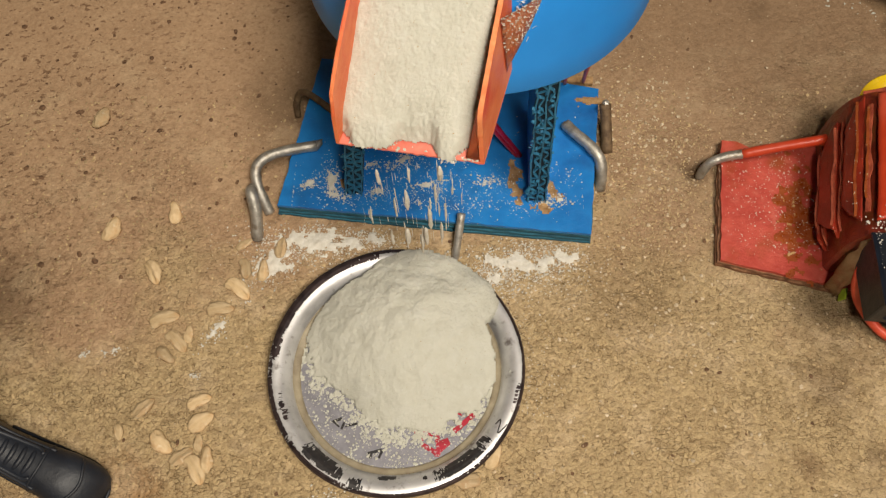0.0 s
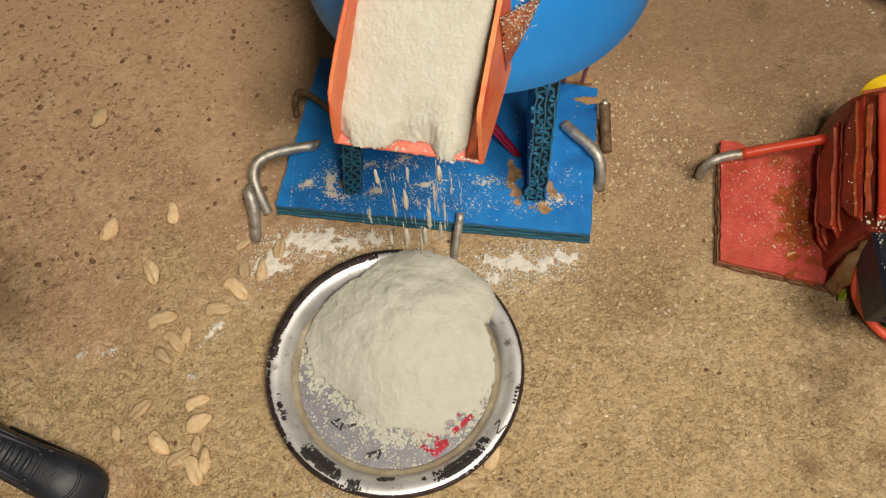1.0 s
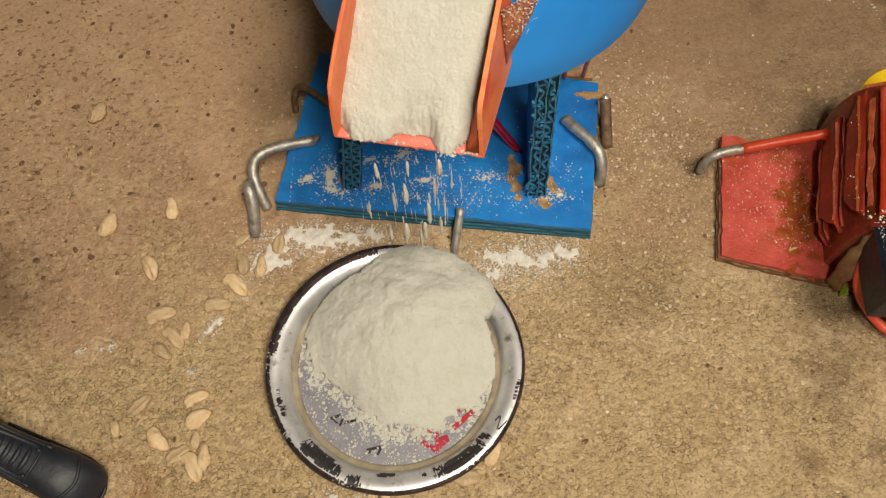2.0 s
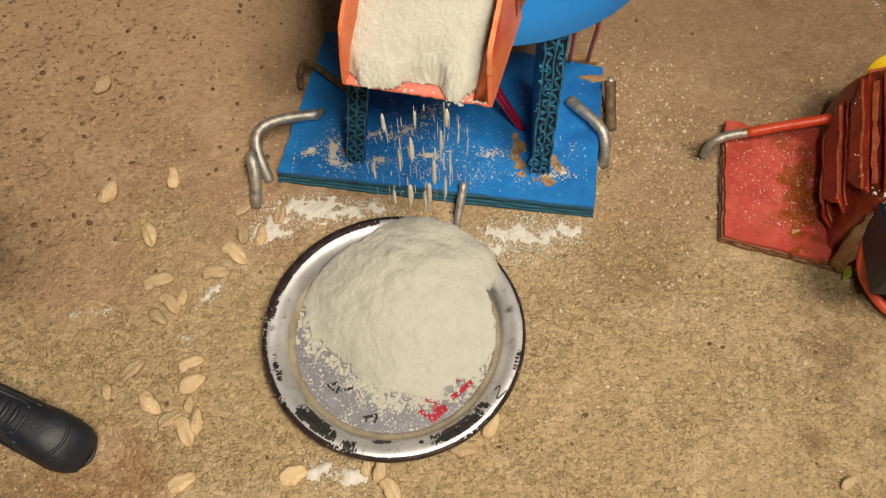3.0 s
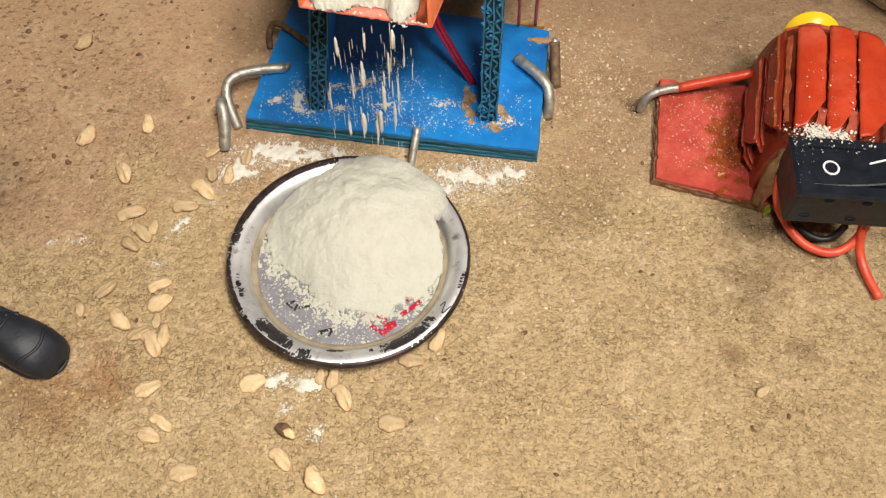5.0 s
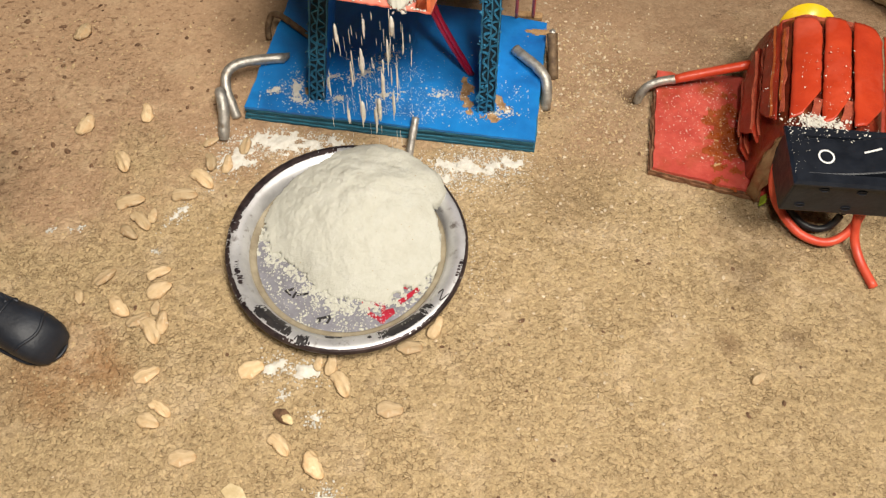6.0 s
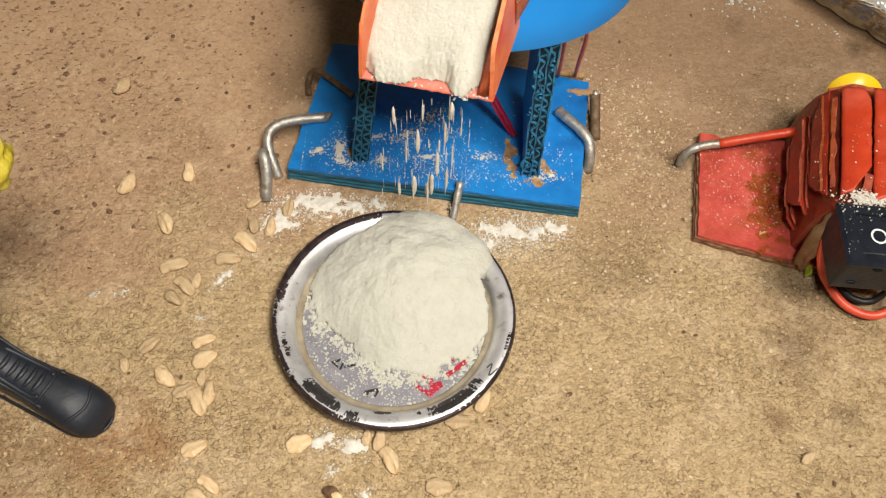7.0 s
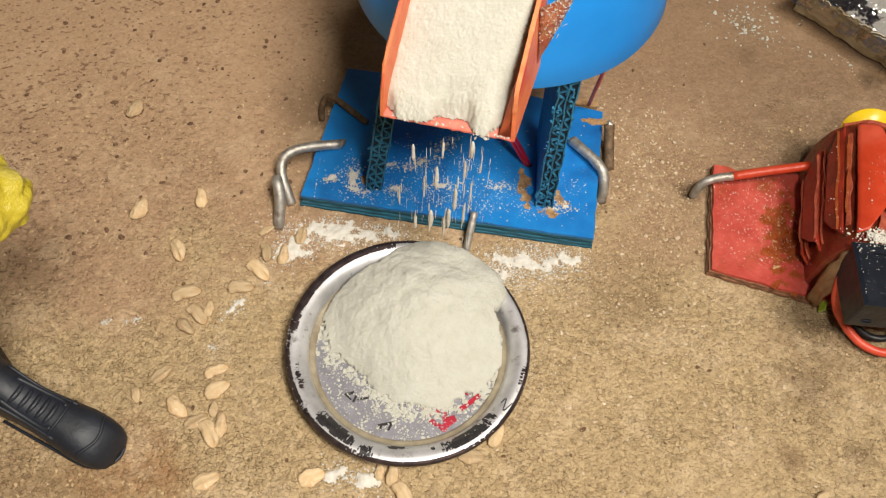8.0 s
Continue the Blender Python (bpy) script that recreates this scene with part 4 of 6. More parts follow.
    tagged(part("flour_lumps", b, FLOUR, ob, "white flour caught on the flap"), kind="stuff")
    profile = [(0.0, 6.0), (0.05, 6.55), (0.16, 7.05), (0.4, 7.25), (0.8, 7.5), (1.2, 7.72), (1.6, 7.9), (2.0, 8.05), (2.9, 8.1)]
    wall(CH_L, "side_wall", "", 0.03, [(s * 0.8, z) for s, z in profile], -0.06, False)
    wall(CH_R - 0.075 * Vector((CH_D.y, -CH_D.x, 0)), "side_wall", "", -0.075, [(0.0, 5.95), (0.06, 6.5), (0.14, 6.95), (0.4, 7.15), (0.8, 7.38), (1.2, 7.6), (1.6, 7.8), (1.98, 7.95), (2.6, 8.05)], 0.075, True)


chute()


def chute_flour():
    """The flour lying in the chute, spilling over the lip."""
    bm = bmesh.new()
    nu, ns = 110, 190
    rows = []
    for j in range(ns + 1):
        s = -0.12 + j / ns * 2.9
        row = []
        for i in range(nu + 1):
            u = i / nu
            left = -0.018 + 0.04 * max(0, 1 - max(0, s) / 0.35) + 0.03 * fbm(s * 5, 3.0, 1, 5) * (1 - u) ** 8
            right = 0.925 - 0.06 * min(1, max(0, 1 - s / 0.8)) + 0.03 * fbm(s * 5, 8.0, 1, 5) * u**8
            p = CH_L.lerp(CH_R, left + (right - left) * u) + CH_D * s
            lipgap = -0.05 + 0.05 * fbm(u * 6, 1.3, 2, 3) + 0.22 * math.exp(-((u - 0.0) / 0.065) ** 2) + 0.28 * math.exp(-((u - 0.58) / 0.17) ** 4) + 0.30 * max(0, (u - 0.90) / 0.10) - 0.04 * math.exp(-((u - 0.85) / 0.06) ** 2)
            lipgap += 0.03 * noise.noise(Vector((p.x * 14, p.y * 14, 6)))
            blend = min(1.0, max(0.0, (s - lipgap) / 0.45))
            blend = blend * blend * (3 - 2 * blend)
            front = (s - lipgap) * (1 - blend) + (s - 0.05) * blend if s > lipgap else 0.0
            z = 5.87 + (0.17 * min(1, (front / 0.20)) ** 0.8 + (0.92 + 0.10 * (1 - u)) * front)
            dome = 1 - 0.10 * abs(2 * u - 1) ** 5 * (u < 0.5) - (0.12 if u > 0.5 else 0.05) * abs(2 * u - 1) ** 9 + 0.05 * fbm(p.x * 5, p.y * 5, 6, 3) * abs(2 * u - 1) ** 6
            z = 5.86 + (z - 5.86) * dome
            z = z if z < 7.7 else 7.7 + 0.35 * math.tanh((z - 7.7) / 0.35)
            if front > 0:
                z += 0.030 * fbm(p.x * 1.8, p.y * 1.8, 5, 4) + 0.016 * noise.noise(Vector((p.x * 9, p.y * 9, 3))) + 0.024 * abs(noise.noise(Vector((p.x * 15, p.y * 15, 3)))) + 0.02 * noise.noise(Vector((p.x * 32, p.y * 32, 8)))
            row.append(bm.verts.new((p.x, p.y, max(z, 5.862) if front > 0 else 5.80)))
        rows.append(row)
    for a, b in zip(rows, rows[1:]):
        for i in range(nu):
            bm.faces.new((a[i], a[i + 1], b[i + 1], b[i]))
    drop = [v for v in bm.verts if v.co.z <= 5.8505]
    bmesh.ops.delete(bm, geom=drop, context="VERTS")
    solo("chute_flour", bm, FLOUR, (-0.8, 8.3, 5.86), "cream-white flour filling the orange chute", "flour", True, "stuff")
    rnd = random.Random(6)
    bm = bmesh.new()
    for _ in range(150):
        u, s = rnd.random(), rnd.uniform(0.0, 0.4) ** 1.3
        if 0.42 < u < 0.78 and rnd.random() < 0.8:
            continue
        p = CH_L.lerp(CH_R, 0.03 + 0.92 * u) + CH_D * s
        lump(bm, Vector((p.x, p.y, 5.875)), rnd.choice((0.012, 0.02, 0.035)), rnd, 0.7)
    solo("chute_crumbs", bm, FLOUR, (-0.8, 7.6, 5.86), "flour crumbs along the chute's lip", "flour", False, "stuff")
    # flour dropping from the lip to the heap, in loose clots
    bm = bmesh.new()

    def streak(at, r, long):
        """One upright spindle of dropping flour."""
        tube(bm, [at + Vector((0.15 * r * noise.noise(Vector((at.x * 9, k, 0))), 0, long * (k / 4 - 0.5))) for k in range(5)], r, 7, 2, 0.5, lambda f: 0.25 + 0.75 * math.sin(math.pi * min(1, max(0, f))) ** 0.4)

    def clot(at, wide, tall):
        """A smooth drop of falling flour with a few thin threads beside it."""
        streak(at, wide, tall)
        for _ in range(3):
            streak(at + Vector((rnd.gauss(0, wide), rnd.gauss(0, wide), rnd.gauss(0, tall * 0.4))), wide * rnd.uniform(0.2, 0.45), tall * rnd.uniform(0.4, 0.9))

    for u, z, wide, tall in ((0.24, 5.0, 0.030, 0.42), (0.70, 5.45, 0.034, 0.40), (0.66, 4.75, 0.026, 0.55), (0.60, 3.7, 0.040, 0.65), (0.72, 4.0, 0.018, 0.6), (0.33, 3.9, 0.026, 0.6),
                             (0.40, 2.8, 0.045, 0.55), (0.26, 2.6, 0.024, 0.5), (0.48, 5.3, 0.018, 0.40), (0.12, 3.4, 0.016, 0.5), (0.78, 5.0, 0.014, 0.45), (0.52, 2.7, 0.03, 0.5),
                             (0.44, 4.4, 0.034, 0.6), (0.56, 3.0, 0.040, 0.6), (0.68, 3.2, 0.030, 0.6)):
        p = CH_L.lerp(CH_R, u) - CH_D * rnd.uniform(0.03, 0.14)
        clot(Vector((p.x, p.y, z)), wide * 1.15, tall * 1.25)
    for _ in range(70):
        u = min(0.85, max(0.05, rnd.gauss(0.48, 0.2)))
        p = CH_L.lerp(CH_R, u) - CH_D * rnd.uniform(0.0, 0.18)
        streak(Vector((p.x, p.y, 5.65 - rnd.random() * 3.8)), rnd.choice((0.003, 0.005, 0.008)), rnd.uniform(0.12, 0.5))
    for _ in range(34):
        p = CH_L.lerp(CH_R, rnd.gauss(0.78, 0.045)) - CH_D * rnd.uniform(-0.10, 0.03)
        lump(bm, Vector((p.x, p.y, 5.87 - 0.16 * rnd.random() ** 2)), rnd.uniform(0.012, 0.04), rnd, 0.8)
    solo("falling_flour", bm, DUST, (-0.8, 7.3, 1.6), "thin trickle of flour dropping from the chute into the lid", "flour", True, "stuff")


chute_flour()


def nails_and_wires():
    def rod(name, pts, r, mat, label, per=5, sides=12):
        bm = bmesh.new()
        tube(bm, pts, r, sides, per, 0.12)
        return part(name, bm, mat, MILL, label, True)

    rod("bent_nail", [(-3.62, 10.98, 0.58), (-4.2, 10.82, 0.66), (-4.72, 10.62, 0.70), (-5.0, 10.38, 0.62), (-5.02, 10.05, 0.40), (-4.86, 9.7, 0.15), (-4.76, 9.5, -0.1)], 0.13, STEEL, "bent steel nail holding the base down")
    rod("bent_nail", [(-5.06, 9.72, 0.60), (-5.04, 9.62, 0.72), (-4.98, 9.45, 0.66), (-4.94, 9.2, 0.40), (-4.97, 8.9, 0.05), (-4.98, 8.8, -0.1)], 0.145, STEEL, "short bent steel nail")
    rod("bent_nail", [(2.46, 11.5, 0.58), (2.66, 11.2, 0.66), (2.98, 10.85, 0.66), (3.2, 10.55, 0.56), (3.26, 10.3, 0.3), (3.26, 10.1, -0.1)], 0.14, STEEL, "bent steel nail holding the base down")
    rod("bent_nail", [(-3.0, 11.78, 0.52), (-3.4, 12.1, 0.56), (-3.85, 12.45, 0.60), (-4.15, 12.62, 0.50), (-4.3, 12.5, 0.2), (-4.3, 12.3, -0.1)], 0.085, RUSTY, "rusty bent wire over the base")
    rod("nail", [(-0.09, 9.02, 0.70), (-0.16, 8.68, 0.40), (-0.24, 8.30, 0.02), (-0.26, 8.2, -0.1)], 0.095, STEEL, "straight steel nail leaning on the base", 3)
    rod("steel_peg", [(3.42, 12.0, 0.72), (3.45, 11.8, 0.5), (3.48, 11.4, 0.2), (3.5, 11.1, -0.05)], 0.14, RUSTY, "dark steel peg beside the base", 3)
    for at, size in (((-5.06, 9.76, 0.62), 0.17), ((2.44, 11.54, 0.58), 0.15), ((-3.58, 11.0, 0.58), 0.14)):
        bm = bmesh.new()
        lump(bm, Vector(at), size, random.Random(int(size * 100)), 0.55)
        bmesh.ops.subdivide_edges(bm, edges=bm.edges[:], cuts=2, use_grid_fill=True, smooth=0.6)
        part("nail_head", bm, STEEL, MILL, "hammered nail end", True)
    bm = bmesh.new()
    lump(bm, Vector((3.42, 12.02, 0.78)), 0.10, random.Random(3), 0.4)
    part("peg_head", bm, STEEL, MILL, "shiny peg head")
    for dx in (-0.055, 0.055):
        rod("wire", [(0.1 + dx, 11.2, 5.22), (0.15 + dx, 10.7, 4.0), (0.26 + dx, 10.5, 3.0), (0.63 + dx, 10.55, 2.0), (1.05 + dx, 10.66, 1.0), (1.28 + dx * 0.6, 10.72, 0.46)], 0.06, WIRE_CRIMSON, "crimson insulated wire", 4, 8)
    rod("wire", [(2.35, 10.6, 5.22), (2.5, 11.2, 4.2), (2.72, 11.5, 3.3), (2.86, 12.3, 1.6), (2.96, 12.85, 0.5)], 0.05, WIRE_RED, "thin red wire", 4, 8)
    rod("wire", [(1.95, 10.8, 5.22), (2.2, 11.6, 3.6), (2.4, 12.3, 1.9), (2.5, 12.8, 0.5)], 0.045, WIRE_RED, "thin red wire", 4, 8)


nails_and_wires()


# ---- the toy motor ----
MOTOR = thing("toy_motor", (9.0, 9.2, 0), "home-made toy motor of red-painted card with a rocker switch", "toy motor")


def motor():
    plate = [(5.72, 8.0), (8.15, 7.32), (8.5, 7.22), (12.6, 6.9), (13.2, 10.6), (8.0, 11.15), (6.9, 11.0), (6.55, 11.22), (6.2, 11.25)]

    def ragged(shrink, seed):
        out = []
        for (x0, y0), (x1, y1) in zip(plate, plate[1:] + plate[:1]):
            n = max(1, int(math.hypot(x1 - x0, y1 - y0) / 0.15))
            for k in range(n):
                x, y = x0 + (x1 - x0) * k / n, y0 + (y1 - y0) * k / n
                w = shrink + 0.05 * noise.noise(Vector((x * 3, y * 3, seed))) + 0.03 * noise.noise(Vector((x * 9, y * 9, seed)))
                d = math.hypot(x - 9.3, y - 9.2)
                out.append((x - (x - 9.3) / d * w, y - (y - 9.2) / d * w))
        return out

    bm = bmesh.new()
    hull_prism(bm, ragged(0.0, 1), 0.0, 0.10)
    part("lower_ply", bm, PLATE_EDGE, MOTOR, "raw brown card edge")
    bm = bmesh.new()
    hull_prism(bm, ragged(0.02, 4), 0.10, 0.19)
    part("fluting", bm, PLATE_EDGE, MOTOR, "crushed card fluting")
    bm = bmesh.new()
    hull_prism(bm, ragged(0.06, 7), 0.19, 0.28)
    part("card_plate", bm, RED_PINK, MOTOR, "worn red painted card plate speckled with flour")

    m0 = pose(9.35, 8.78, 0, 0, 0, -13)
    rnd = random.Random(12)
    # half-round casing
    bm = bmesh.new()
    n, rows = 40, []
    for ly, r in ((-1.30, 0.92), (-1.22, 0.99), (-0.4, 1.0), (0.6, 1.0), (1.7, 1.0), (2.12, 1.0), (2.30, 0.985), (2.37, 0.95)):
        row = []
        for k in range(n + 1):
            a = math.pi * (1 - k / n)
            w = 0.03 * noise.noise(Vector((math.cos(a) * 3, math.sin(a) * 3, ly * 1.5)))
            wide = 1.20 + (0.085 * (ly + 1.0) if math.cos(a) < 0 else 0.40)
            x, z = math.copysign(abs(math.cos(a)) ** 0.62, math.cos(a)), abs(math.sin(a)) ** 0.62
            row.append(bm.verts.new(m0 @ Vector((0.10 + (wide + w) * r * x, ly, 0.27 + (2.10 + w) * r * z))))
        rows.append(row)
    for a, b in zip(rows, rows[1:]):
        for k in range(n):
            bm.faces.new((a[k], a[k + 1], b[k + 1], b[k]))
    bm.faces.new(rows[0])
    bm.faces.new(rows[-1][::-1])
    part("casing", bm, CASING, MOTOR, "red card casing, darkened for the shade between fins")

    def fin(lx, lz, height, lean, y0, y1, cut0, cut1, thick, mat, label, double):
        """A card fin: its foot on the casing at (lx, lz), leaning, its outer corners cut off."""
        up = Vector((math.cos(radians(lean)), 0, math.sin(radians(lean))))
        side = Vector((up.z, 0, -up.x))
        outline = [(y0, 0.0), (y0 + cut0 * 0.45, height * 0.5), (y0 + cut0, height), (y1 - cut1, height), (y1 - cut1 * 0.35, height * 0.62), (y1, 0.0)]
        fine = []
        for (ay, ah), (by, bh) in zip(outline, outline[1:]):
            k = max(1, int(math.hypot(by - ay, bh - ah) / 0.16))
            for q in range(k):
                y, h = ay + (by - ay) * q / k, ah + (bh - ah) * q / k
                fine.append((y + 0.02 * noise.noise(Vector((y * 6, h * 6, lx))), h + 0.025 * noise.noise(Vector((y * 6, h * 6, lz + 9)))))
        fine.append(outline[-1])
        b = bmesh.new()
        faces = []
        for off in (-thick / 2, thick / 2):
            faces.append([b.verts.new(m0 @ (Vector((lx, y, lz)) + up * h + side * (off + 0.02 * math.sin(y * 1.3 + lx * 3) * h))) for y, h in fine])
        b.faces.new(faces[0])
        b.faces.new(faces[1][::-1])
        k = len(fine)
        for q in range(k):
            b.faces.new((faces[0][q], faces[0][(q + 1) % k], faces[1][(q + 1) % k], faces[1][q]))
        ob = part("fin", b, mat, MOTOR, label)
        # the torn outer edge of the card
        if double:
            b = bmesh.new()
            edge = [m0 @ (Vector((lx, y, lz)) + up * (h + 0.005) + side * 0.02 * math.sin(y * 1.3 + lx * 3) * h) for y, h in fine if h > height * 0.25]
            ribbon(b, edge[::2], thick * 0.8, 0.03, m0.to_3x3() @ side)
            part("torn_edge", b, TORN_RED, ob, "torn card edge")
            b = bmesh.new()
            edge = [m0 @ (Vector((lx, y, lz)) + up * (h * 0.93 + rnd.uniform(-0.04, 0.04)) + side * (thick * 1.6 + rnd.uniform(-0.02, 0.02))) for y, h in fine if h > height * 0.3]
            ribbon(b, edge[::2], 0.07, 0.03, m0.to_3x3() @ up)
            part("torn_layer", b, TORN_RED, ob, "torn second layer of card")

    def flap(lx0, z0, lx1, z1, front, back, thick=0.05, mat=BLADE, label="bright orange-red card fin bent over the casing"):
        """A bent card flap over the casing's top: front and back hold (share of the width, distance along)."""
        across, along = 8, 34
        lim = lambda rows, f: next(b0 + (b1 - b0) * (f - a0) / (a1 - a0) for (a0, b0), (a1, b1) in zip(rows, rows[1:]) if f <= a1 + 1e-6)  # noqa: E731
        b = bmesh.new()
        sheets = []
        for off in (0.0, -thick):
            rows = []
            for i in range(across + 1):
                f = i / across
                y0, y1 = lim(front, f), lim(back, f)
                row = []
                for q in range(along + 1):
                    y = y0 + (y1 - y0) * q / along
                    x = lx0 + (lx1 - lx0) * f
                    bow = 0.05 * math.sin(math.pi * f) + 0.03 * math.sin(y * 1.4 + lx0 * 5) * (1 - f) + 0.012 * noise.noise(Vector((x * 3, y * 3, 2)))
                    rag = 0.02 * noise.noise(Vector((y * 7, lx0, 0))) if i in (0, across) else 0
                    row.append(b.verts.new(m0 @ Vector((x + rag, y + 0.02 * noise.noise(Vector((f * 9, q * 0.2, lx0))), z0 + (z1 - z0) * f + bow + off))))
                rows.append(row)
            for u, v in zip(rows, rows[1:]):
                for q in range(along):
                    b.faces.new((u[q], u[q + 1], v[q + 1], v[q]))
            sheets.append(rows)
        rim = lambda g: g[0] + [r[-1] for r in g[1:]] + g[-1][-2::-1] + [r[0] for r in g[-2:0:-1]]  # noqa: E731
        t, u = rim(sheets[0]), rim(sheets[1])
        for q in range(len(t)):
            b.faces.new((t[q], t[(q + 1) % len(t)], u[(q + 1) % len(u)], u[q]))
        part("fin", b, mat, MOTOR, label, True)

    flap(-0.82, 2.46, -0.23, 2.64, [(0, -1.12), (0.35, -1.06), (1, -0.30)], [(0, 2.14), (0.8, 2.02), (1, 1.7)])
    flap(-0.15, 2.60, 0.41, 2.71, [(0, -1.18), (0.4, -1.10), (1, -0.36)], [(0, 2.14), (0.8, 2.0), (1, 1.65)])
    flap(0.49, 2.69, 1.16, 2.60, [(0, -1.2), (0.4, -1.12), (1, -0.4)], [(0, 2.1), (0.8, 1.96), (1, 1.65)])
    flap(1.23, 2.56, 1.74, 2.05, [(0, -1.2), (0.4, -1.12), (1, -0.4)], [(0, 1.9), (0.8, 1.8), (1, 1.5)])
    # raw card showing in the notches, and the rounded shoulder at the back
    for lx, lz in ((-0.30, 2.42), (0.36, 2.52)):
        bm = bmesh.new()
        ribbon(bm, [m0 @ Vector((lx - 0.05, -1.28, lz - 0.02)), m0 @ Vector((lx + 0.02, -0.9, lz + 0.05)), m0 @ Vector((lx + 0.07, -0.45, lz + 0.10))], 0.22, 0.06, m0.to_3x3() @ Vector((1, 0, 0)))
        part("bare_card", bm, TORN_RED, MOTOR, "torn red-brown card in the notch")
    flap(-1.30, 1.90, -1.07, 2.34, [(0, -0.55), (0.35, -0.85), (1, -1.12)], [(0, 1.35), (0.5, 1.90), (1, 2.06)], 0.05, SHADED_RED, "red card fin with a torn edge, darkened as shaded")
    flap(-1.52, 1.16, -1.37, 1.66, [(0, -0.60), (0.5, -0.90), (1, -1.02)], [(0, 1.20), (0.6, 1.72), (1, 1.80)], 0.05, SHADED_RED, "red card fin with a torn edge, darkened as shaded")
    fin(-1.16, 1.36, 0.34, 128, -1.05, 1.88, 0.14, 0.16, 0.06, SHADED_RED, "red card fin with a torn edge, darkened as shaded", True)
    fin(-1.14, 0.62, 0.38, 136, -1.00, 1.75, 0.12, 0.16, 0.06, SHADED_RED, "red card fin with a torn edge, darkened as shaded", True)
    bm = bmesh.new()
    ribbon(bm, [m0 @ Vector((-0.98 + 0.04 * noise.noise(Vector((y * 2, 0, 0))), y, 2.38 + 0.04 * noise.noise(Vector((y * 3, 5, 0))))) for y in [-0.9 + 0.27 * k for k in range(11)]], 0.10, 0.04, m0.to_3x3() @ Vector((0.7, 0, 0.7)))
    part("torn_layer", bm, TORN_RED, MOTOR, "torn strip of card between fins")
    bm = bmesh.new()
    rows = []
    for f in [k / 10 * math.pi / 2 for k in range(11)]:
        r, out = math.sin(f), math.cos(f)
        rows.append([bm.verts.new(m0 @ pose(-0.36, 2.40, 1.97, -22) @ Vector((0.66 * r * math.cos(a), 0.33 * out, 0.60 * r * math.sin(a)))) for a in [2 * math.pi * k / 40 for k in range(40)]] if f else [bm.verts.new(m0 @ pose(-0.36, 2.40, 1.97, -22) @ Vector((0, 0.33, 0)))])
    for q in range(40):
        bm.faces.new((rows[0][0], rows[1][q], rows[1][(q + 1) % 40]))
    for u, v in zip(rows[1:], rows[2:]):
        for q in range(40):
            bm.faces.new((u[q], u[(q + 1) % 40], v[(q + 1) % 40], v[q]))
    bm.faces.new(rows[-1])
    part("end_cap", bm, YELLOW, MOTOR, "smooth yellow plastic cap", True)
    bm = bmesh.new()
    ribbon(bm, [m0 @ Vector((-0.98 + 0.16 * k, 2.36 + 0.03 * noise.noise(Vector((k * 0.9, 1, 0))), 2.32 + 0.05 * noise.noise(Vector((k * 1.3, 4, 0))) - 0.10 * max(0, 3 - k))) for k in range(12)], 0.12, 0.05, m0.to_3x3() @ Vector((0, 0.6, 0.8)))
    part("torn_edge", bm, TORN_RED, MOTOR, "ragged red card edge under the cap")
    bm = bmesh.new()
    for _ in range(110):
        lx = rnd.uniform(-0.75, 1.1)
        top = 2.50 + 0.31 * (lx + 0.82) if lx < -0.18 else 2.66 + 0.147 * (lx + 0.2) if lx < 0.46 else 2.66 - 0.35 * (lx - 0.44)
        lump(bm, m0 @ Vector((lx, rnd.uniform(-0.9, 1.2) - 0.3 * rnd.random(), top + 0.03)), rnd.choice((0.005, 0.007, 0.010, 0.014, 0.026)), rnd, 0.4)
    for _ in range(520):
        lx = rnd.gauss(-0.2, 0.28)
        lump(bm, m0 @ Vector((lx, rnd.gauss(-1.16, 0.10), 2.52 + 0.12 * (lx + 0.5) + rnd.uniform(-0.02, 0.03))), rnd.choice((0.008, 0.012, 0.018, 0.028, 0.045)), rnd, 0.5)
    for _ in range(70):
        lump(bm, m0 @ Vector((-1.25 + rnd.uniform(-0.15, 0.15), rnd.uniform(-1.1, 1.4), rnd.choice((0.86, 1.36, 2.36)) + rnd.uniform(-0.1, 0.03))), rnd.choice((0.006, 0.010, 0.016)), rnd, 0.5)
    tagged(part("flour_dusting", bm, DUST, MOTOR, "flour lying on the fins"), kind="stuff")
    bm = bmesh.new()
    tube(bm, [(5.70, 10.42, -0.1), (5.74, 10.46, 0.15), (5.88, 10.52, 0.42), (6.2, 10.58, 0.56), (6.6, 10.60, 0.64)], 0.115, 12, 5, 0.1)
    nail = part("bent_nail", bm, STEEL, MOTOR, "bent steel nail through the plate", True)
    bm = bmesh.new()
    tube(bm, [(6.55, 10.60, 0.63), (7.2, 10.62, 0.85), (8.3, 10.62, 1.22)], 0.12, 12, 5, 0.1)
    part("painted_shank", bm, BLADE, nail, "nail shank painted red", True)
    bm = bmesh.new()
    spine = smooth_path([(8.06, 7.30, 0.22), (7.98, 7.27, 0.85), (7.99, 7.33, 1.4), (8.09, 7.44, 1.88), (8.28, 7.54, 2.2), (8.60, 7.56, 2.36)], 5)
    rows = []
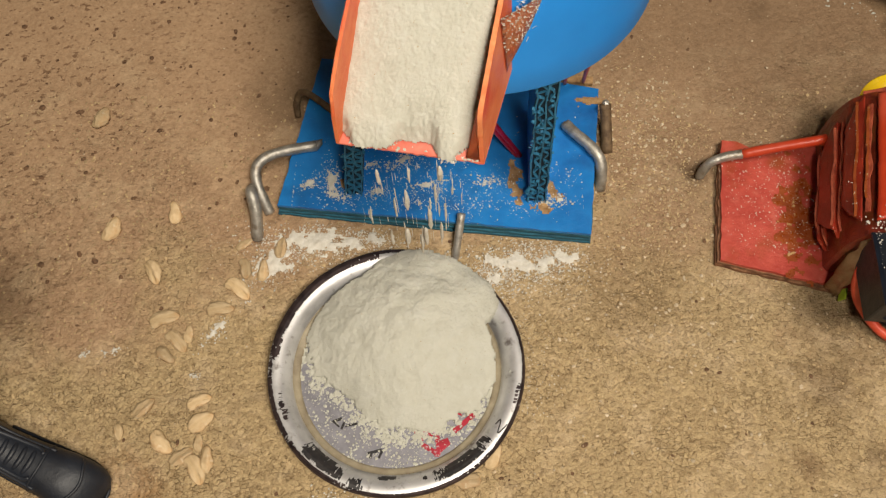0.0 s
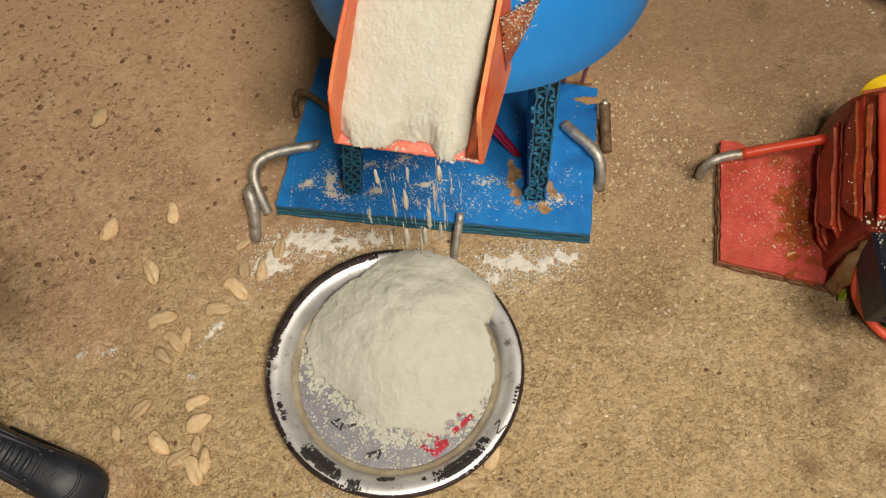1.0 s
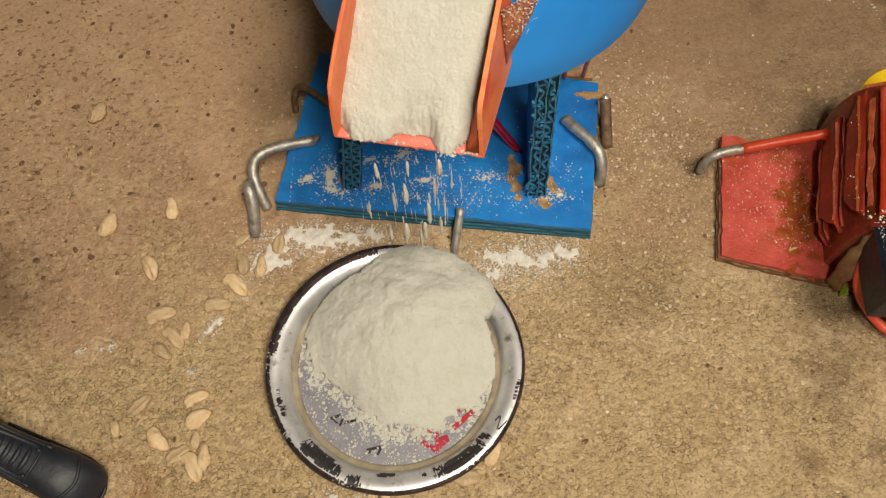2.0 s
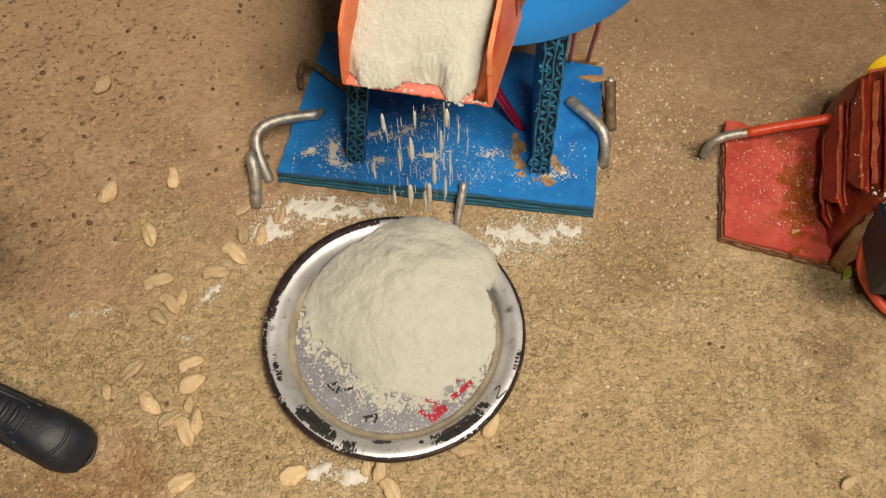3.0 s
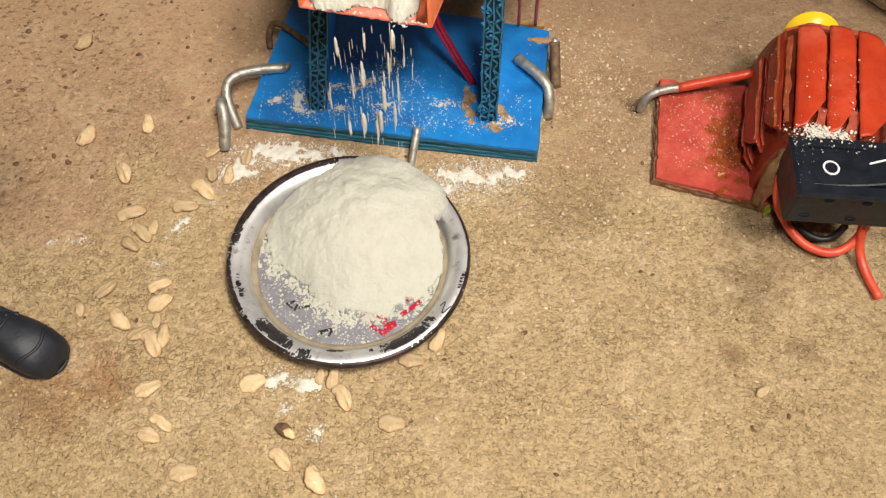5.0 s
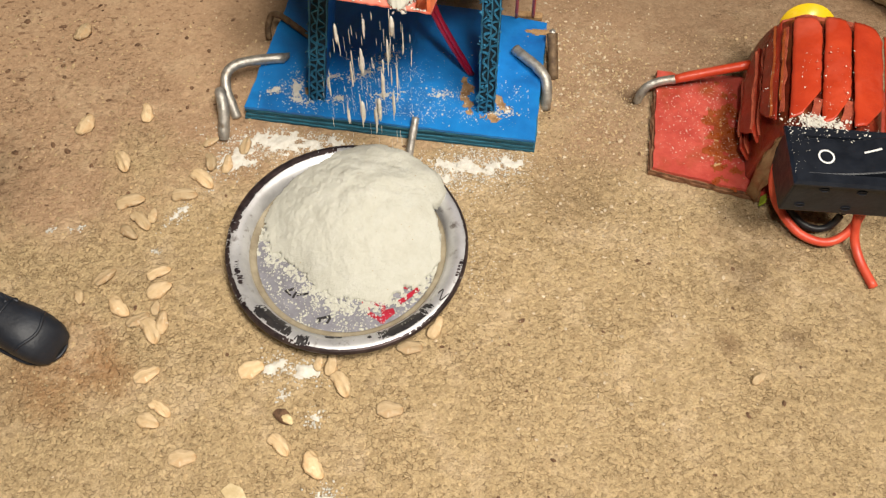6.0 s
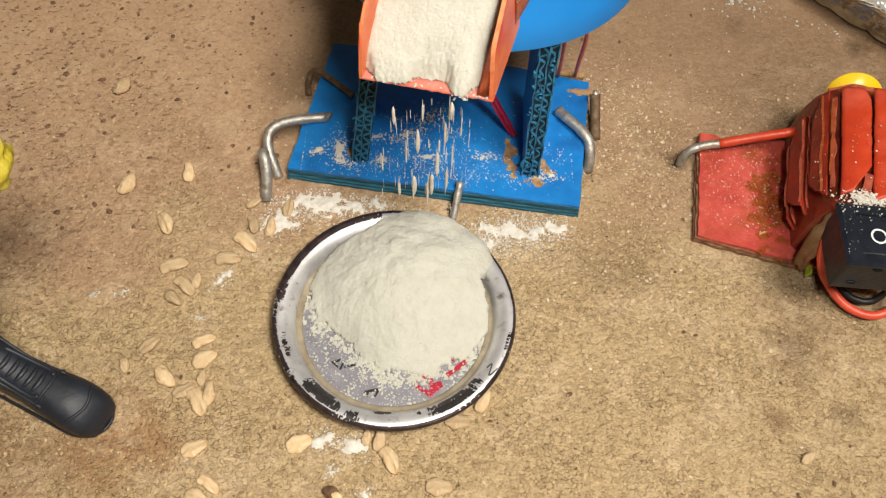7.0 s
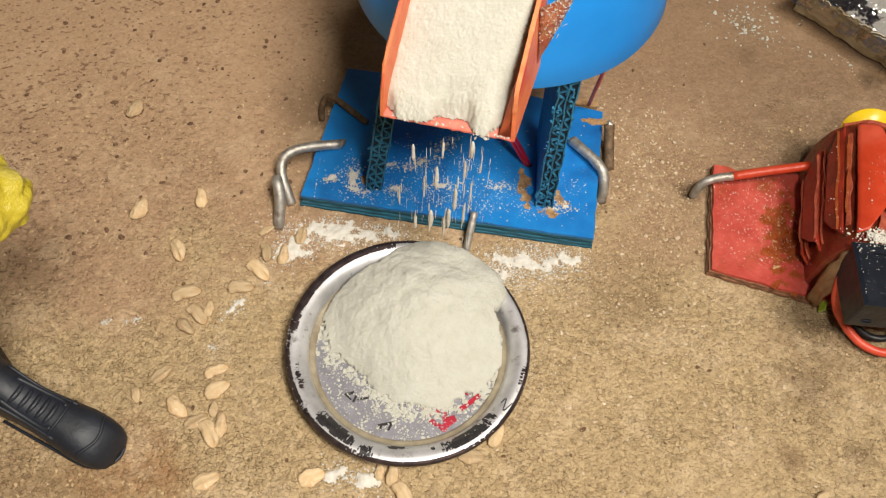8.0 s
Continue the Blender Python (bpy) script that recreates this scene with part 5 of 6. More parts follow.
    for i, p in enumerate(spine):
        f = i / (len(spine) - 1)
        wide = 0.30 + 0.16 * math.sin(math.pi * f) + 0.10 * noise.noise(Vector((f * 7, 1, 0)))
        row = []
        for j in range(10):
            g = j / 9
            roll = 2.4 * g - 0.5
            row.append(bm.verts.new(p + Vector((0.62, -0.62, 0.0)) * wide * 0.62 * math.sin(roll) + Vector((0.1, -0.2, -1)) * wide * 0.40 * (1 - math.cos(roll)) + 0.05 * Vector((noise.noise(Vector((f * 9, g * 4, 1))), noise.noise(Vector((f * 9, g * 4, 5))), noise.noise(Vector((f * 11, g * 5, 9)))))))
        rows.append(row)
    for u, v in zip(rows, rows[1:]):
        for j in range(9):
            bm.faces.new((u[j], u[j + 1], v[j + 1], v[j]))
    bmesh.ops.solidify(bm, geom=bm.faces[:], thickness=0.035)
    part("torn_card", bm, CURL, MOTOR, "curled strip of torn brown card", True)
    bm = bmesh.new()
    ragged_patch(bm, (7.72, 9.1), 0.55, 1.5, -8, 0.286, -0.05, 14.0, 0.03)
    part("stain", bm, RUST_STAIN, MOTOR, "rusty glue stain on the plate")
    for k, (lx, y0, y1, z, lean) in enumerate(((-1.42, -0.95, 1.55, 1.66, 0.015), (-1.19, -1.0, 1.9, 2.26, 0.02), (-1.52, -0.7, 1.2, 1.05, 0.015), (-1.03, -0.6, 1.7, 2.42, 0.01))):
        bm = bmesh.new()
        ribbon(bm, [m0 @ Vector((lx + lean * math.sin(q * 0.9 + k) + 0.018 * noise.noise(Vector((q * 2.1, k, 0))), y0 + (y1 - y0) * q / 12, z + 0.05 * noise.noise(Vector((q * 1.7, k, 5))))) for q in range(13)], 0.05, 0.03, m0.to_3x3() @ Vector((0.8, 0, 0.5)))
        part("torn_edge", bm, (TORN_RED, RUST_STAIN)[k % 2], MOTOR, "ragged torn edge between fins")
    bm = bmesh.new()
    block(bm, pose(8.36, 7.16, 0.26, 20, 0, 70), 0.28, 0.04, 0.22, 0.01)
    part("green_scrap", bm, LEAF, MOTOR, "scrap of green film")


motor()


def rocker_switch():
    m = pose(9.32, 6.70, 2.03, 0, 0, -3)
    bm = bmesh.new()
    block(bm, m @ Matrix.Translation((0, 0.02, 0)), 2.46, 1.44, 1.08, 0.05)
    sw = part("switch", bm, BLACK_PLASTIC, MOTOR, "black rocker switch marked O and I")
    bm = bmesh.new()
    outer, inner = [(-1.30, -0.78), (1.30, -0.78), (1.30, 0.78), (-1.30, 0.78)], [(-0.95, -0.50), (0.95, -0.50), (0.95, 0.50), (-0.95, 0.50)]
    lo = [bm.verts.new((*p, 0.50)) for p in outer]
    mid = [bm.verts.new((*p, 0.56)) for p in outer]
    up = [bm.verts.new((p[0] * 0.95, p[1] * 0.93, 0.62)) for p in outer]
    ins = [bm.verts.new((*p, 0.62)) for p in inner]
    deep = [bm.verts.new((*p, 0.40)) for p in inner]
    for a, b in ((lo, mid), (mid, up), (up, ins), (ins, deep)):
        for k in range(4):
            bm.faces.new((a[k], a[(k + 1) % 4], b[(k + 1) % 4], b[k]))
    bmesh.ops.transform(bm, matrix=m, verts=bm.verts[:])
    part("bezel", bm, BLACK_PLASTIC, sw, "")
    bm = bmesh.new()
    n = 14
    rows = []
    top = lambda x: 0.61 + 0.10 * ((x / 0.92) ** 2) + 0.17 * x  # noqa: E731
    for i in range(n + 1):
        x = -0.92 + 1.84 * i / n
        rows.append([bm.verts.new((x, y, z)) for y, z in ((-0.46, 0.35), (-0.46, top(x) - 0.02), (-0.43, top(x)), (0.43, top(x)), (0.46, top(x) - 0.02), (0.46, 0.35))])
    for a, b in zip(rows, rows[1:]):
        for k in range(5):
            bm.faces.new((a[k], a[k + 1], b[k + 1], b[k]))
    bm.faces.new(rows[0])
    bm.faces.new(rows[-1])
    bmesh.ops.transform(bm, matrix=m, verts=bm.verts[:])
    part("rocker", bm, BLACK_PLASTIC, sw, "")
    bm = bmesh.new()
    ring = []
    for r, z in ((0.125, 0.004), (0.165, 0.004)):
        ring.append([bm.verts.new((-0.50 + r * 1.05 * math.cos(a), r * 1.15 * math.sin(a), top(-0.50 + r * math.cos(a)) + z)) for a in [k * math.pi / 14 for k in range(28)]])
    for k in range(28):
        bm.faces.new((ring[0][k], ring[0][(k + 1) % 28], ring[1][(k + 1) % 28], ring[1][k]))
    bmesh.ops.transform(bm, matrix=m @ Matrix.Translation((0, 0, 0.002)), verts=bm.verts[:])
    part("off_mark", bm, WHITE_INK, sw, "white printed O")
    bm = bmesh.new()
    block(bm, m @ Matrix.Translation((0.44, 0.12, top(0.44) + 0.006)) @ Matrix.Rotation(-0.26, 4, "Y") @ Matrix.Rotation(0.2, 4, "Z"), 0.36, 0.045, 0.012)
    part("on_mark", bm, WHITE_INK, sw, "white printed I")
    for x, z in ((-0.55, 0.32), (0.25, 0.30), (0.85, 0.33), (-0.85, -0.28), (0.15, -0.30)):
        bm = bmesh.new()
        tube(bm, [(x + 0.1 * math.cos(a), -0.715, z + 0.055 * math.sin(a)) for a in [k * math.pi / 5 for k in range(11)]], 0.014, 5, 2)
        bmesh.ops.transform(bm, matrix=m, verts=bm.verts[:])
        part("moulded_ring", bm, BLACK_PLASTIC, sw, "")
    bm = bmesh.new()
    rnd = random.Random(21)
    for _ in range(90):
        p = m @ Vector((rnd.uniform(-1.25, 0.8), 0.62 + rnd.gauss(0, 0.14), 0.635))
        lump(bm, p, rnd.choice((0.006, 0.01, 0.016, 0.026)), rnd, 0.5)
    for _ in range(60):
        p = m @ Vector((-1.25 + 0.5 * rnd.random() ** 2, 0.72 - 1.3 * rnd.random() ** 2, 0.63))
        lump(bm, p, rnd.choice((0.004, 0.006, 0.009, 0.014)), rnd, 0.5)
    part("flour_dusting", bm, DUST, sw, "flour lying on the switch")

    def rod(name, pts, r, mat, label):
        bm = bmesh.new()
        tube(bm, pts, r, 9, 6)
        part(name, bm, mat, MOTOR, label, True)

    rod("wire", [(8.35, 7.5, 1.9), (8.2, 7.15, 1.5), (8.3, 6.95, 1.0), (8.6, 6.72, 0.5), (9.05, 6.25, 0.25), (9.6, 6.02, 0.24), (10.05, 6.15, 0.4), (10.3, 6.45, 0.9), (10.2, 6.6, 1.55)], 0.105, WIRE_RED, "looped red insulated wire")
    rod("wire", [(8.5, 7.4, 1.6), (8.42, 7.1, 1.1), (8.75, 6.8, 0.55), (9.2, 6.45, 0.3), (9.65, 6.35, 0.35), (9.9, 6.5, 0.8), (9.8, 6.6, 1.55)], 0.085, WIRE_BLACK, "black insulated wire")
    rod("wire", [(10.05, 6.55, 1.5), (10.15, 6.3, 0.9), (10.25, 6.05, 0.4), (10.38, 5.6, 0.16), (10.58, 4.95, 0.08)], 0.105, WIRE_RED, "red wire end lying on the floor")


rocker_switch()


# ---- the doll beside the lid ----
def doll():
    """One plain mesh: boot, leg and a corner of a yellow coat."""
    bm = bmesh.new()
    toe, heel = Vector((-7.72, 2.87, 0)), Vector((-11.40, 4.42, 0))
    d = (heel - toe).normalized()
    side = Vector((-d.y, d.x, 0))
    rings = []
    sides = 28
    stations = [(-0.28, 0.34, 0.10, 0.34), (-0.22, 0.56, 0.05, 0.54), (-0.08, 0.70, 0.03, 0.76), (0.15, 0.76, 0.0, 0.92), (0.5, 0.77, 0.0, 1.03), (0.85, 0.72, 0.0, 1.08), (1.2, 0.67, 0.0, 1.16), (1.6, 0.62, 0.0, 1.28),
                (2.0, 0.62, 0.0, 1.50), (2.3, 0.66, 0.05, 1.8), (2.6, 0.72, 0.1, 2.2)]
    for s, w, lo, hi in stations:
        c = toe + d * s
        ring = []
        for k in range(sides):
            a = 2 * math.pi * k / sides
            x, z = math.cos(a), math.sin(a)
            x = math.copysign(abs(x) ** 0.8, x)
            z = math.copysign(abs(z) ** (0.55 if z < 0 else 0.85), z)
            p = c + side * (w * 0.70 * x)
            h = (lo + hi) / 2 + (hi - lo) / 2 * z
            ring.append(bm.verts.new((p.x, p.y, h)))
        rings.append(ring)
    leg = [(Vector((-10.15, 4.15, 2.6)), 0.66), (Vector((-10.4, 4.45, 3.6)), 0.66), (Vector((-11.0, 4.4, 4.8)), 0.6), (Vector((-10.6, 4.9, 5.6)), 0.4), (Vector((-9.3, 5.2, 5.95)), 0.3)]
    for c, r in leg:
        rings.append([bm.verts.new(c + Vector((side.x * r * math.cos(a), side.y * r * math.cos(a), 0)) + Vector((d.x, d.y, 0)) * (-r * math.sin(a))) for a in [2 * math.pi * k / sides for k in range(sides)]])
    bm.faces.new(rings[0])
    for a, b in zip(rings, rings[1:]):
        for k in range(sides):
            bm.faces.new((a[k], a[(k + 1) % sides], b[(k + 1) % sides], b[k]))
    # sole welt and instep ridges
    pts = []
    for k in range(26):
        f = k / 25 * 2 - 1
        if abs(f) < 0.45:
            t = f / 0.45 * math.pi / 2
            p = toe + d * (0.42 - 0.72 * math.cos(t)) + side * (0.525 * math.sin(t))
        else:
            p = toe + d * (0.42 + (abs(f) - 0.45) * 3.6) + side * math.copysign(0.525 - (abs(f) - 0.45) * 0.10, f)
        pts.append((p.x, p.y, 0.10))
    tube(bm, pts, 0.035, 7, 2)
    # tongue folds, the seam of the toe cap, the lip of the sole and the side seams
    def skin(s, f, lift=0.0):
        """A point on the boot's upper: s along from the toe, f across from -1 to 1."""
        for (s0, w0, lo0, hi0), (s1, w1, lo1, hi1) in zip(stations, stations[1:]):
            if s <= s1:
                break
        t = (s - s0) / (s1 - s0)
        w, lo, hi = w0 + (w1 - w0) * t, lo0 + (lo1 - lo0) * t, hi0 + (hi1 - hi0) * t
        up = max(0.0, 1 - min(1, abs(f)) ** 2.5) ** 0.5
        p = toe + d * s + side * (w * 0.70 * f)
        return (p.x, p.y, (lo + hi) / 2 + (hi - lo) / 2 * up**0.85 + lift)

    for s in (1.04, 1.23, 1.42, 1.61, 1.80):
        tube(bm, [skin(s + 0.05 * f * f, 0.52 * f, -0.028) for f in (-1, -0.6, -0.2, 0.2, 0.6, 1)], 0.066, 9, 3, taper=lambda t: 0.4 + 0.6 * math.sin(math.pi * t) ** 0.5)
    for s, half, bow, r in ((0.84, 0.95, 0.10, 0.032), (0.02, 0.90, 0.22, 0.035)):
        tube(bm, [skin(s + bow * f * f, half * f, 0.0) for f in (-1, -0.85, -0.6, -0.3, 0, 0.3, 0.6, 0.85, 1)], r, 8, 4)
    for sgn in (-1, 1):
        tube(bm, [skin(s, sgn * f, 0.0) for s, f in ((0.90, 0.50), (1.05, 0.66), (1.4, 0.68), (1.75, 0.66), (2.0, 0.6))], 0.05, 8, 4)
        tube(bm, [skin(s, sgn * f, 0.0) for s, f in ((0.78, 0.80), (1.2, 0.82), (1.7, 0.84), (2.3, 0.84))], 0.035, 8, 4)
    for f in bm.faces:
        f.material_index = 0
    had = set(bm.faces)
    # yellow coat corner above the boot
    got = bmesh.ops.create_icosphere(bm, subdivisions=5, radius=1.0, matrix=pose(-8.78, 5.27, 6.0, 0, 20, 8) @ Matrix.Diagonal((0.90, 0.84, 0.50, 1)))
    for v in got["verts"]:
        p = v.co.copy()
        n1 = noise.noise(p * 1.5) * 0.30 + abs(noise.noise(p * 2.2 + Vector((3, 1, 2)))) * 0.30 + abs(noise.noise(Vector((p.x * 5, p.y * 2.5, p.z * 5)))) * 0.13 + noise.noise(p * 9) * 0.02
        v.co += (p - Vector((-8.78, 5.27, 6.0))).normalized() * n1 * 0.6
    for f in bm.faces:
        if f not in had:
            f.material_index = 1
    solo("doll", bm, [BOOT, YELLOW_CLOTH], (-9.0, 3.9, 0), "toy figure in black laced boot and crinkled yellow coat", "doll", True)


doll()


# ---- the wrapped packet at the back ----
def packet():
    ob = thing("wrapped_packet", (11.5, 17.0, 0), "black and white printed packet in crinkled clear plastic on the floor", "packet")
    m = pose(12.50, 16.62, 0.55, 0, 0, -44)
    bm = bmesh.new()
    got = bmesh.ops.create_cube(bm, size=1.0, matrix=Matrix.Diagonal((5.4, 3.3, 0.85, 1)))
    bmesh.ops.subdivide_edges(bm, edges=bm.edges[:], cuts=28, use_grid_fill=True)
    for v in bm.verts:
        x, y, z = v.co
        low = 0.5 - z / 0.85
        v.co.y += 0.16 * low * (1 if y < 0 else -1) + (0.14 * noise.noise(Vector((x * 1.7, z * 2, 3))) + 0.11 * abs(noise.noise(Vector((x * 4.5, z * 5, 1)))) + 0.04 * noise.noise(Vector((x * 11, z * 9, 5)))) * (abs(y) > 1.6)
        v.co.x += 0.14 * noise.noise(Vector((y * 2.2, z * 3, 7))) * (abs(x) > 2.65)
        v.co.z += 0.06 * noise.noise(Vector((x * 3.1, y * 3.1, 9))) * (z > 0.4) * (abs(y) > 1.5)
    bmesh.ops.transform(bm, matrix=m, verts=bm.verts[:])
    part("box", bm, PACK_FILM, ob, "tan crinkled film over the side", True)
    # folds of film standing up along the edges
    rnd = random.Random(19)
    for k in range(13):
        bm = bmesh.new()
        x, y = (-2.6 + 0.40 * k + rnd.uniform(-0.12, 0.12), -1.74) if k < 9 else (-2.68, -1.5 + 0.55 * (k - 9))
        a, long = rnd.uniform(-0.7, 0.7) + (0 if k < 9 else 1.4), rnd.uniform(0.25, 0.6)
        line = [m @ Vector((x + f * long * math.cos(a), y + f * long * math.sin(a) * 0.6 + 0.06 * noise.noise(Vector((f * 5, k, 1))), 0.60 + 0.12 * noise.noise(Vector((f * 6, k, 4))) - 0.12 * f * f)) for f in [q / 6 - 0.5 for q in range(7)]]
        ribbon(bm, line, rnd.uniform(0.10, 0.24), 0.02, (rnd.uniform(-0.5, 0.5), -0.6, 0.8))
        part("film_fold", bm, PACK_FOLD, ob, "pale fold of crinkled film")
    bm = bmesh.new()
    block(bm, m @ Matrix.Translation((0, 0.05, 0.45)), 5.25, 3.1, 0.05, 0.02, 1)
    part("printed_sheet", bm, PACK, ob, "black and white printed sheet")
    bm = bmesh.new()
    got = bmesh.ops.create_grid(bm, x_segments=90, y_segments=66, size=0.5, matrix=Matrix.Diagonal((6.0, 3.9, 1, 1)))
    for v in got["verts"]:
        x, y = v.co.x, v.co.y
        e = max(abs(x) - 2.8, abs(y) - 1.8, 0)
        v.co.z = 0.54 - min(1.0, e * 3.2) + 0.10 * noise.noise(Vector((x * 2.2, y * 2.2, 1))) + 0.14 * abs(noise.noise(Vector((x * 4.0, y * 4.0, 3)))) * (1 if e == 0 else 1.6) + 0.05
        v.co.z = max(v.co.z, -0.52)
    bmesh.ops.transform(bm, matrix=m, verts=bm.verts[:])
    part("plastic_film", bm, FILM, ob, "crinkled clear plastic film")


packet()


# ---- spilled grains ----
def seed_mesh(bm, long, wide, high, rnd, open_husk):
    """A wheat grain: one blunt end, one pointed, a crease along the back, wrinkled skin."""
    n, sides = 16, 18
    rings = []
    bend, blunt, key = rnd.uniform(-0.05, 0.05), rnd.uniform(0.35, 0.55), rnd.uniform(0, 50)
    for i in range(1, n):
        f = i / n
        r = math.sin(math.pi * f) ** (blunt if f < 0.5 else 0.52) * (1.04 - 0.18 * f) * (1 + 0.10 * noise.noise(Vector((f * 4, key, 0))))
        x = (f - 0.5) * long
        ring = []
        for k in range(sides):
            a = 2 * math.pi * k / sides
            y, z = math.cos(a) * wide / 2 * r, math.sin(a) * high / 2 * r
            if math.sin(a) > 0.2:
                z -= high * (0.30 if open_husk else 0.08) * r * math.exp(-((y + 0.02) / (wide * 0.09)) ** 2)
            wrinkle = 1 + 0.34 * noise.noise(Vector((x * 6, math.cos(a) * 1.2, key + math.sin(a)))) + 0.12 * noise.noise(Vector((x * 15, a * 1.5, key))) + 0.05 * noise.noise(Vector((x * 26, a * 4, key)))
            ring.append(bm.verts.new((x, y * wrinkle + bend * (1 - (2 * f - 1) ** 2), z * wrinkle)))
        rings.append(ring)
    for a, b in zip(rings, rings[1:]):
        for k in range(sides):
            bm.faces.new((a[k], a[(k + 1) % sides], b[(k + 1) % sides], b[k]))
    for ring, x in ((rings[0], -long * 0.48), (rings[-1], long / 2)):
        tip = bm.verts.new((x, bend * 0.2, 0))
        for k in range(sides):
            bm.faces.new((ring[k], ring[(k + 1) % sides], tip))


def spilled_grains():
    rnd = random.Random(31)
    kinds = []
    for long, wide, high, husk in ((0.56, 0.29, 0.20, False), (0.57, 0.32, 0.19, True), (0.50, 0.26, 0.18, False), (0.58, 0.40, 0.13, True), (0.42, 0.21, 0.15, False), (0.60, 0.30, 0.19, True), (0.52, 0.30, 0.20, False)):
        bm = bmesh.new()
        seed_mesh(bm, long, wide, high, rnd, husk)
        kinds.append((finish(bm, "wheat_grain", GRAIN, smooth=True), high))
    by_boot = [(-9.39, 12.23, 78, 0), (-8.53, 9.01, 76, 0), (-7.05, 9.43, 101, 2), (-7.33, 7.84, -58, 0), (-6.84, 6.67, 15, 0), (-6.5, 6.14, -45, 0), (-6.68, 5.85, -41, 2), (-6.24, 6.33, 96, 4),
               (-5.59, 6.9, 9, 1), (-6.99, 4.65, 44, 1), (-7.46, 4.13, -68, 4), (-5.78, 4.77, 26, 1), (-5.68, 4.33, 37, 1), (-6.47, 3.92, -43, 0), (-5.69, 3.9, 96, 4), (-6.03, 3.62, 36, 3),
               (-5.5, 3.54, 91, 2), (-5.71, 3.32, -57, 0), (-5.57, 2.33, 24, 3)]
    by_lid = [(-5.17, 7.94, -77, 1), (-5.27, 7.41, -38, 0), (-5.24, 8.58, 40, 4), (-4.34, 8.48, 84, 1), (-4.74, 7.89, 89, 2), (-5.13, 1.56, -36, 1), (-5.32, 1.28, -18, 1), (-4.48, 0.56, 5, 3),
              (-3.36, 2.51, 22, 3), (-2.57, 0.86, -44, 1), (-1.78, 0.5, -57, 0), (-1.43, 2.21, -59, 0), (-1.68, 2.69, 86, 2), (-1.93, 2.71, 91, 4), (-0.34, 1.71, -3, 3), (0.01, 3.15, -4, 3),
              (0.55, 3.63, 64, 2), (7.57, 2.65, 39, 4)]
    for x, y, a, k in by_boot + by_lid:
        mesh, high = kinds[k if k not in (0, 1) or rnd.random() < 0.5 else k + 5 if k == 0 else 5]
        ob = new("wheat_grain", mesh)
        ob.matrix_basis = pose(x * CM, y * CM, (earth_height(x, y) + high * 0.52) * CM, rnd.uniform(-25, 25), rnd.uniform(-6, 6), a)
        ob.scale = [rnd.uniform(0.95, 1.1) * (1.3 if y > 9.2 else 1.15 if k in (0, 2) else 1.0)] * 3
        tagged(ob, "split pale tan wheat grain on the earth" if k in (1, 3) else "tan wheat grain lying on the earth", "grain", "spilled wheat grains")
    bm = bmesh.new()
    seed_mesh(bm, 0.46, 0.28, 0.24, rnd, True)
    husk = solo("burnt_husk", bm, DIRT, (0, 0, 0), "blackened empty wheat husk on the earth", "husk", True)
    husk.matrix_basis = pose(-2.56 * CM, 1.46 * CM, 0.09 * CM, 0, 0, -35)
    bm = bmesh.new()
    seed_mesh(bm, 0.30, 0.18, 0.13, rnd, False)
    seed = solo("wheat_grain", bm, CHAFF, (0, 0, 0), "small pale broken grain beside the husk", "grain", True)
    seed.matrix_basis = pose(-2.44 * CM, 1.38 * CM, 0.15 * CM, 10, 0, -32)
    bm = bmesh.new()
    hull_prism(bm, [(-0.3, -0.1), (0.1, -0.22), (0.38, -0.02), (0.05, 0.16), (-0.22, 0.12)], 0.0, [0.03, 0.05, 0.02, 0.09, 0.05])
    flake = solo("chaff_flake", bm, CHAFF, (0, 0, 0), "pale flat flake of chaff on the earth", "chaff")
    flake.matrix_basis = pose(-3.3 * CM, -0.12 * CM, 0.0, 0, 0, -30)


spilled_grains()


# ---- loose stuff on the ground ----
def scatter(name, label, category, mat, count, place, sizes, seed, squash=0.6, z=None):
    rnd = random.Random(seed)
    bm = bmesh.new()
    for _ in range(count):
        x, y = place(rnd)
        s = rnd.choice(sizes) * rnd.uniform(0.7, 1.3)
        lump(bm, Vector((x, y, (earth_height(x, y) if z is None else z) + s * squash * 0.4)), s, rnd, squash)
    return solo(name, bm, mat, (0, 0, 0), label, category, False, "stuff")


